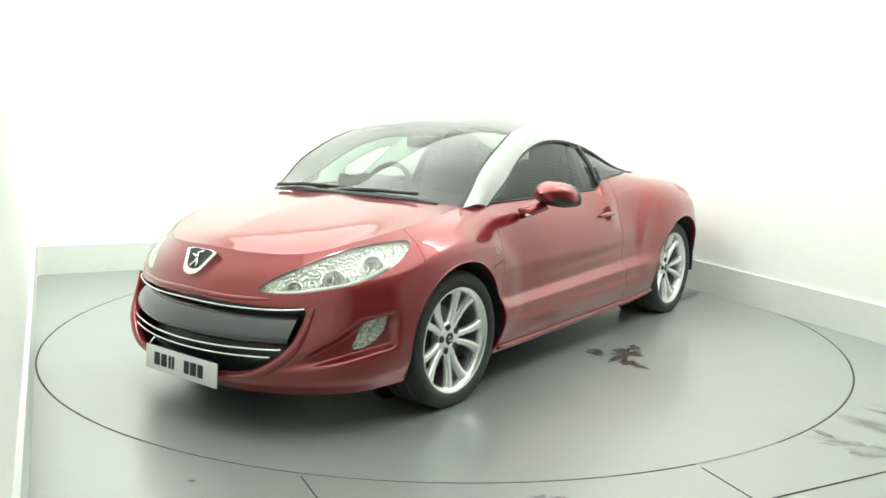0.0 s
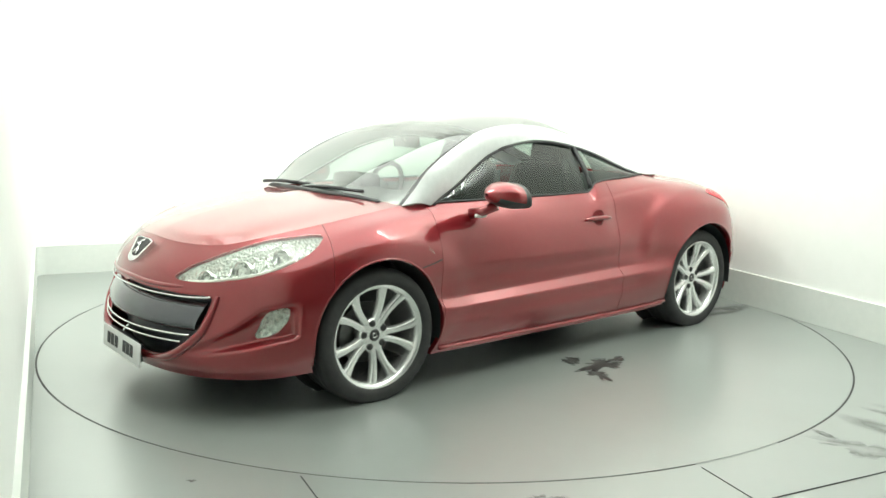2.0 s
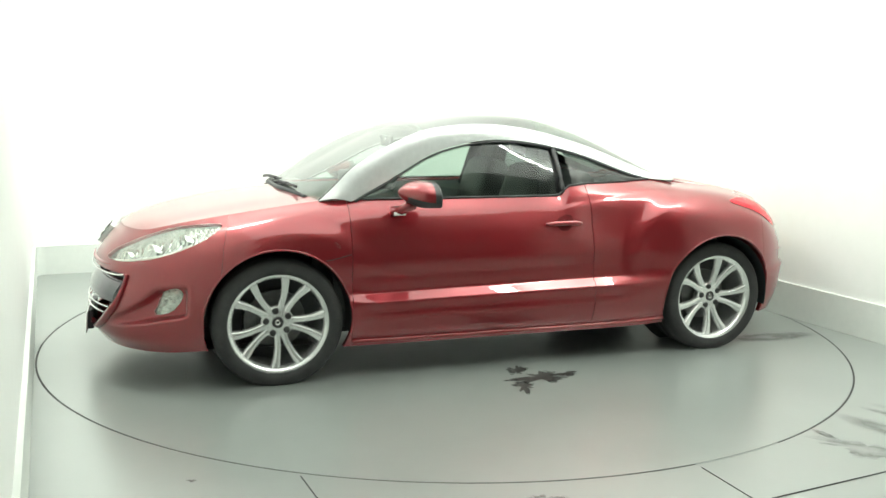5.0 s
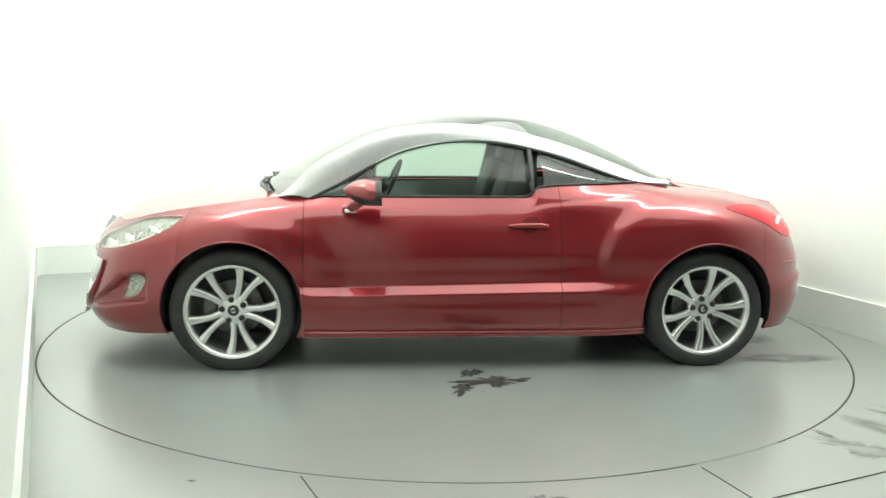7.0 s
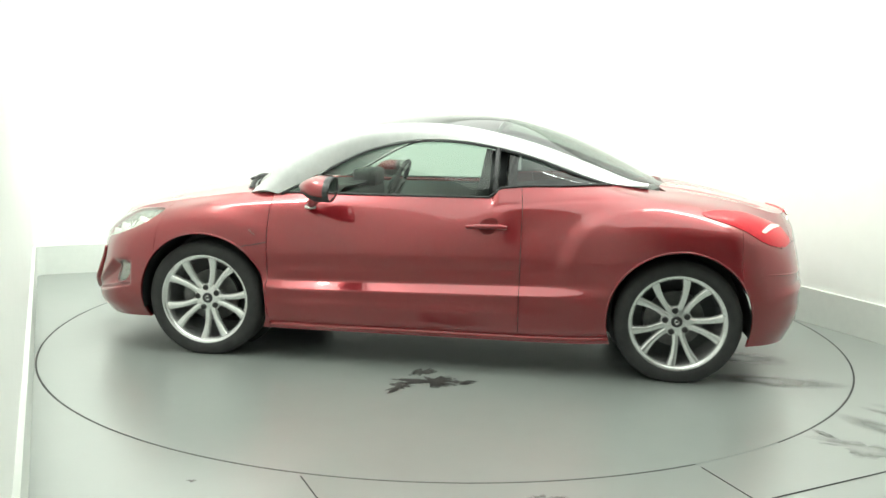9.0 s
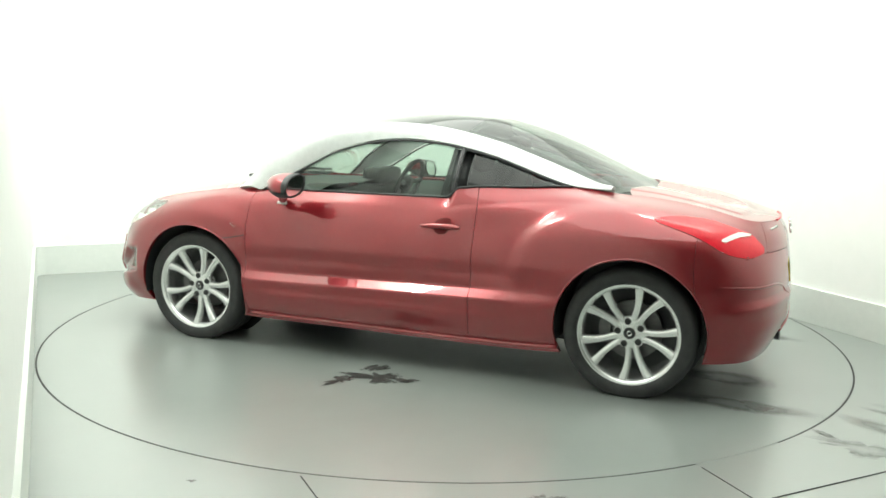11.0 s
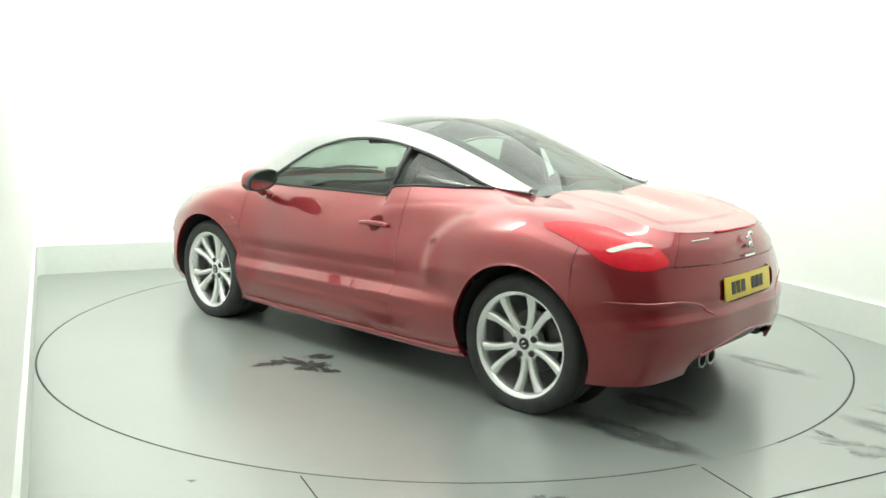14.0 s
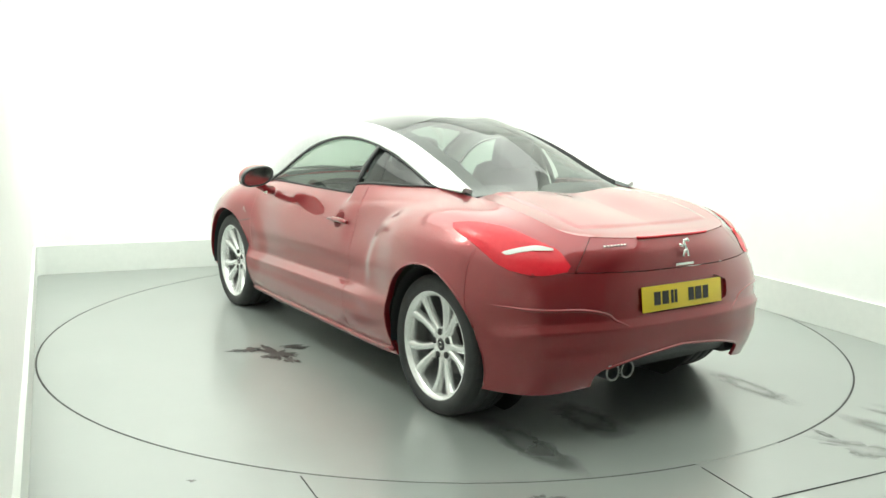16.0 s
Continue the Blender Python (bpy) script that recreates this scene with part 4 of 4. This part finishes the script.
    v = p.reshape(-1, 3)
    f = [(i * 4 + k, (i + 1) * 4 + k, (i + 1) * 4 + (k + 1) % 4, i * 4 + (k + 1) % 4) for i in range(7) for k in range(4)] + [(0, 1, 2, 3), (31, 30, 29, 28)]
    sheet("brake_caliper", v, f, DULL_STEEL, wheel, smooth=False)
    sheet("inner_barrel", *lathe([(.06, -.19), (.225, -.19)], 48), BLACK, wheel)


def build_underside(car):
    for cx, r in ((HUB_X, .373), (-HUB_X, .377)):
        line = []
        for a in np.linspace(-.30, math.pi + (.24 if cx > 0 else .28), 64):
            x, z = cx + r * math.cos(a), HUB_Z + r * math.sin(a)
            line.append((x, flank_side(x, z) - .003, z))
        line = np.array(line)
        line[1:-1] = (line[:-2] + line[1:-1] * 2 + line[2:]) / 4
        both("arch_lip", *tube(line, .0055, 8), RED, car)
    for x in (HUB_X, -HUB_X):
        for side in (1, -1):
            rows = []
            for a in np.linspace(-.2, math.pi + .2, 36):
                rows.append([(x + .366 * math.cos(a), side * y, HUB_Z + .366 * math.sin(a)) for y in (.865, .78, .55)])
            v, f = patch_faces(np.array(rows))
            sheet("arch_liner", v, f, BLACK, car)
            v2 = [(x + .37 * math.cos(a), side * .55, HUB_Z + .37 * math.sin(a)) for a in np.linspace(0, 2 * math.pi, 36)[:-1]]
            sheet("arch_back", v2, [tuple(range(35))], BLACK, car)
    part("floor_pan", box_bm((3.3, 1.08, .05), (-.05, 0, .20), bevel=.01), BLACK, car)
    part("floor_pan", box_bm((1.75, 1.60, .05), (.0, 0, .20), bevel=.01), BLACK, car)


def cushion(size, centre, turn, mat, name, parent, label=""):
    bm = box_bm((1, 1, 1))
    bmesh.ops.subdivide_edges(bm, edges=bm.edges[:], cuts=5, use_grid_fill=True)
    for v in bm.verts:
        s = Vector((abs(v.co.x), abs(v.co.y), abs(v.co.z))) * 2
        n = (s.x ** 5 + s.y ** 5 + s.z ** 5) ** 0.2
        v.co = v.co * (max(s) / max(n, 1e-6) * 0.75 + 0.25)
        v.co = Vector((v.co.x * size[0], v.co.y * size[1], v.co.z * size[2]))
    for f in bm.faces:
        f.smooth = True
    bmesh.ops.transform(bm, matrix=Matrix.Translation(centre) @ Matrix.Rotation(radians(turn), 4, "Y"), verts=bm.verts[:])
    return part(name, bm, mat, parent, label)


def build_interior(car):
    for side in (1, -1):
        y = .36 * side
        seat = cushion((.52, .50, .16), (.10, y, .50), 4, LEATHER, "front_seat", car, "black leather front seat")
        cushion((.16, .48, .62), (-.22, y, .80), -18, LEATHER, "seat_back", seat)
        cushion((.10, .27, .19), (-.345, y, 1.155), -12, LEATHER, "headrest", seat)
        rear = cushion((.42, .46, .14), (-.62, .32 * side, .55), 6, LEATHER, "rear_seat", car, "black leather rear seat")
        cushion((.12, .46, .46), (-.86, .32 * side, .80), -28, LEATHER, "seat_back", rear)
        v = [(x, side * .70, z) for x, z in ((1.0, .25), (1.0, .90), (-.3, .92), (-.9, .97), (-.9, .25))]
        sheet("door_card", v, [(0, 1, 2, 3, 4)], TRIM, car, thick=.02)
    p = coons([(1.15, 0, .945), (.62, 0, .93)], [(1.02, .66, .91), (.62, .68, .89)], [(1.15, 0, .945), (1.13, .4, .935), (1.02, .66, .91)], [(.62, 0, .93), (.60, .4, .95), (.62, .68, .89)], 12, 14)
    dash = sheet("dashboard", *mirrored(*patch_faces(p)), LEATHER, car, "black dashboard")
    part("dash_face", box_bm((.10, 1.34, .34), (.64, 0, .74), bevel=.04, seg=3), LEATHER, dash)
    cushion((.16, .34, .12), (.64, -.36, .955), 0, LEATHER, "instrument_hood", dash)
    part("console", box_bm((1.1, .22, .25), (.15, 0, .42), bevel=.04, seg=3), TRIM, car)
    m = Matrix.Translation((.44, -.36, .90)) @ Matrix.Rotation(radians(-24), 4, "Y")
    ring = [m @ Vector((0, .18 * math.cos(a), .18 * math.sin(a))) for a in np.linspace(0, 2 * math.pi, 40)[:-1]]
    wheel = sheet("steering_wheel", *tube(ring, .016, 8, True), LEATHER, car, "black three-spoke steering wheel")
    for a in (0.15, math.pi - .15, -math.pi / 2):
        sheet("spoke", *tube([m @ Vector((.02, 0, 0)), m @ Vector((0, .17 * math.cos(a), .17 * math.sin(a)))], .015, 6), TRIM, wheel)
    sheet("steering_boss", *tube([m @ Vector((.05, 0, 0)), m @ Vector((-.01, 0, 0))], .055, 14), LEATHER, wheel)
    part("parcel_shelf", box_bm((.42, 1.10, .03), (-1.08, 0, .93), bevel=.01), LEATHER, car)
    part("inner_bulkhead", box_bm((.04, 1.3, .6), (1.08, 0, .62)), BLACK, car)
    bm = box_bm((.02, .24, .065), (.52, 0, 1.215), bevel=.008)
    mirror = part("rear_view_mirror", bm, BLACK, car)
    sheet("mirror_stalk", *tube([(.53, 0, 1.22), (.56, 0, 1.25)], .012, 6), BLACK, mirror)


def build_fittings(car, doors):
    for side, door in zip((1, -1), doors):
        flip = (lambda v, f: (v, f)) if side == 1 else right_of
        # door mirror: rounded shell, black foot, glass behind
        rows = []
        for s in np.linspace(0, 1, 18):
            x = .715 - .195 * s
            k = max(math.sin(min(s * 1.5, 1) * math.pi / 2), 0.02) ** 0.6 * (1 - 0.12 * max(s - .6, 0) / .4)
            row = []
            for a in np.linspace(0, 2 * math.pi, 25)[:-1]:
                ca, sa = math.cos(a), math.sin(a)
                y = .935 + .03 * s + (.105 + .01 * s) * k * math.copysign(abs(ca) ** .75, ca)
                z = .985 - .008 * s + .066 * k * math.copysign(abs(sa) ** .9, sa) - .022 * ca * s
                row.append((x, y, z))
            rows.append(row)
        p = np.array(rows)
        v = p.reshape(-1, 3)
        m = 24
        f = [(i * m + k, i * m + (k + 1) % m, (i + 1) * m + (k + 1) % m, (i + 1) * m + k) for i in range(14) for k in range(m)]
        shell = sheet("door_mirror", *flip(v, f), RED, car, "red door mirror with a black foot", flange=.0)
        rim = p[-1]
        mid = rim.mean(axis=0)
        bez = np.concatenate([p[14] * 1.0, p[16], rim, mid + (rim - mid) * .86 + (.004, 0, 0)])
        sheet("mirror_bezel", *flip(bez, [(q * m + k, q * m + (k + 1) % m, (q + 1) * m + (k + 1) % m, (q + 1) * m + k) for q in range(3) for k in range(m)]), BLACK, shell)
        sheet("mirror_glass", *flip(mid + (rim - mid) * .87 + (.006, 0, 0), [tuple(range(m))]), CHROME, shell, "mirror glass")
        low = p[3:18, 13:24] + (p[3:18, 13:24] - p[3:18].mean(axis=1, keepdims=True)) * .03
        sheet("mirror_foot", *flip(*patch_faces(low, True)), BLACK, shell, "black lower mirror cover")
        sheet("mirror_arm", *flip(*tube([(.70, .80, .872), (.67, .86, .888), (.63, .92, .925)], [.030, .024, .030], 10)), RED, shell)
        # handle: grip, and a flat dark red patch painted as the bowl's shade
        bowl = flank_patch([(8.98, 1.85), (9.12, 1.5), (9.5, 1.44), (9.82, 1.54), (9.9, 1.88), (9.6, 2.16), (9.2, 2.14)], .0015, dome=.0)
        grip = [(8.86, 1.78), (9.1, 1.80), (9.7, 1.86), (10.3, 1.93)]
        h = sheet("door_handle", *flip(*tube(flank_line(grip, 8, .010), np.concatenate([np.linspace(.007, .014, 6), np.full(13, .014), np.linspace(.014, .009, 6)]), 8)), RED, car, "red door handle")
        sheet("handle_bowl", *flip(*bowl), SHADED_RED, h, "dark red handle bowl")
        sheet("side_repeater", *flip(*tube([(.71, .848, .866), (.65, .862, .868)], .010, 8)), TAIL_CLEAR, shell, "clear side repeater")
    both("wing_repeater", *flank_patch([(6.12, 2.30), (6.21, 2.20), (6.38, 2.45), (6.35, 2.54)], .001, .002), LENS, car, "small clear indicator on the front wing")
    both("wing_joint", *tube(flank_line([(5.95, 2.95), (6.3, 2.84), (6.66, 2.72)], 8, .0005), .0025, 6), GAP, car)
    for y0, y1 in ((-.56, -.02), (-.10, .48)):
        line = spline([(1.16, y0, .968), (1.185, (y0 + y1) / 2, .982), (1.155, y1, .982)], 8)
        wiper = sheet("wiper", *tube(line, .009, 6), BLACK, car, "black wiper")
        sheet("wiper_arm", *tube(spline([(1.20, y0 + .05, .968), (1.20, y0 + .25, .985), (1.175, y0 + .42, .985)], 6), .010, 6), BLACK, wiper)


def build_car():
    car = new("car")
    tagged(car, "metallic red sports coupe with silver roof arches and alloy wheels", "car")
    bumper, left, right, rear = build_body(car)
    build_cabin(car)
    build_front(car, bumper)
    build_rear(car)
    build_plates(car)
    for x in (HUB_X, -HUB_X):
        for side in (1, -1):
            build_wheel(car, x, side)
    build_underside(car)
    build_interior(car)
    build_fittings(car, (left, right))
    return car


CAR = build_car()


def streak(length, width, seed):
    """A long flat mark with frayed edges."""
    rnd = random.Random(seed)
    n = 40
    left = [(length * k / n, width * (.5 + .10 * math.sin(k * .7 + seed) + rnd.uniform(-.09, .09)) * min(1, k / 5 + .2, (n - k) / 8 + .1), .0012) for k in range(n + 1)]
    right = [(x + rnd.uniform(-.01, .01), -width * (.5 + .12 * math.sin(x * 7 + seed) + rnd.uniform(-.09, .09)) * min(1, k / 6 + .15, (n - k) / 6 + .1), z) for k, (x, y, z) in enumerate(left)]
    return left + right, [(k, n + 1 + k, n + 2 + k, k + 1) for k in range(n)]


def build_stains(disc):
    for seed, x, y, size, st, arms, turn in ((3, -.12, 1.25, .15, 1.7, 3, 5), (8, .04, 1.36, .085, 1.8, 3, 70), (5, -.03, 1.10, .075, 2.2, 2, 65), (11, -.27, 1.23, .06, 2.0, 3, 10)):
        ob = sheet("oil_stain", *blot(seed, size, st, arms, .0012 + seed * .0001), STAIN, disc, "dark oil stain", smooth=False)
        ob.matrix_basis = pose(x, y, 0, 0, 0, turn)
    # darker streaks on the disc behind the car, thinning out towards their rims
    for x, y, length, width, turn, mat in ((-1.52, .86, .80, .17, 178, DISC_STREAK), (-1.55, -.68, .75, .15, 172, FAINT), (-1.50, .42, .66, .26, 176, FAINT)):
        ob = sheet("tyre_mark", *streak(length, width, int(length * 100)), mat, disc, "grey damp tyre mark", smooth=False)
        ob.matrix_basis = pose(x, y, 0, 0, 0, turn)


def build_floor_marks():
    for seed, x, y, size, st, turn, mat, lab in ((21, .37, -2.60, .09, 1.8, 5, FAINT, "faint brown stain on the painted floor"), (22, 1.82, -2.04, .16, 2.4, -25, FAINT, "grey scuffed patch on the painted floor"),
                                                 (23, -.94, -2.50, .018, 1.6, 0, STAIN, "small dark spot on the painted floor"), (24, 2.30, -1.62, .12, 2.6, -40, FAINT, "grey scuffed patch on the painted floor")):
        ob = sheet("floor_mark", *blot(seed, size, st, 3), mat, None, "", smooth=False)
        ob.matrix_world = pose(x, y, 0, 0, 0, turn)
        tagged(ob, lab, "stain", kind="structure")
    for x, y, length, width, turn in ((1.84, -1.60, .62, .15, -48), (1.66, -1.82, .16, .05, -60), (2.02, -1.50, .50, .07, -44)):
        ob = sheet("floor_mark", *streak(length, width, int(length * 100)), SCUFF, None, "", smooth=False)
        ob.matrix_world = pose(x, y, .0004, 0, 0, turn)
        tagged(ob, "dark grey scuff on the painted floor", "stain", kind="structure")


build_floor_marks()
build_stains(DISC_THING)


# ---- what moves ----
TURN = [233.09, 226.45, 219.76, 213.04, 206.28, 199.49, 192.67, 185.84, 179.00, 172.15, 165.30, 158.45, 151.61, 144.79, 137.99, 131.22, 124.48]
OFFSET = Vector((-.0638, .1533, 0))


def motions():
    """The disc and the car on it turn together, at a steady pace."""
    disc_rows, car_rows = [], []
    for k, deg in enumerate(TURN):
        turn = Matrix.Rotation(radians(deg), 4, "Z")
        disc_rows.append((float(k), turn))
        car_rows.append((float(k), turn @ Matrix.Translation(OFFSET)))
    walk(DISC_THING, disc_rows)
    walk(CAR, car_rows)


motions()
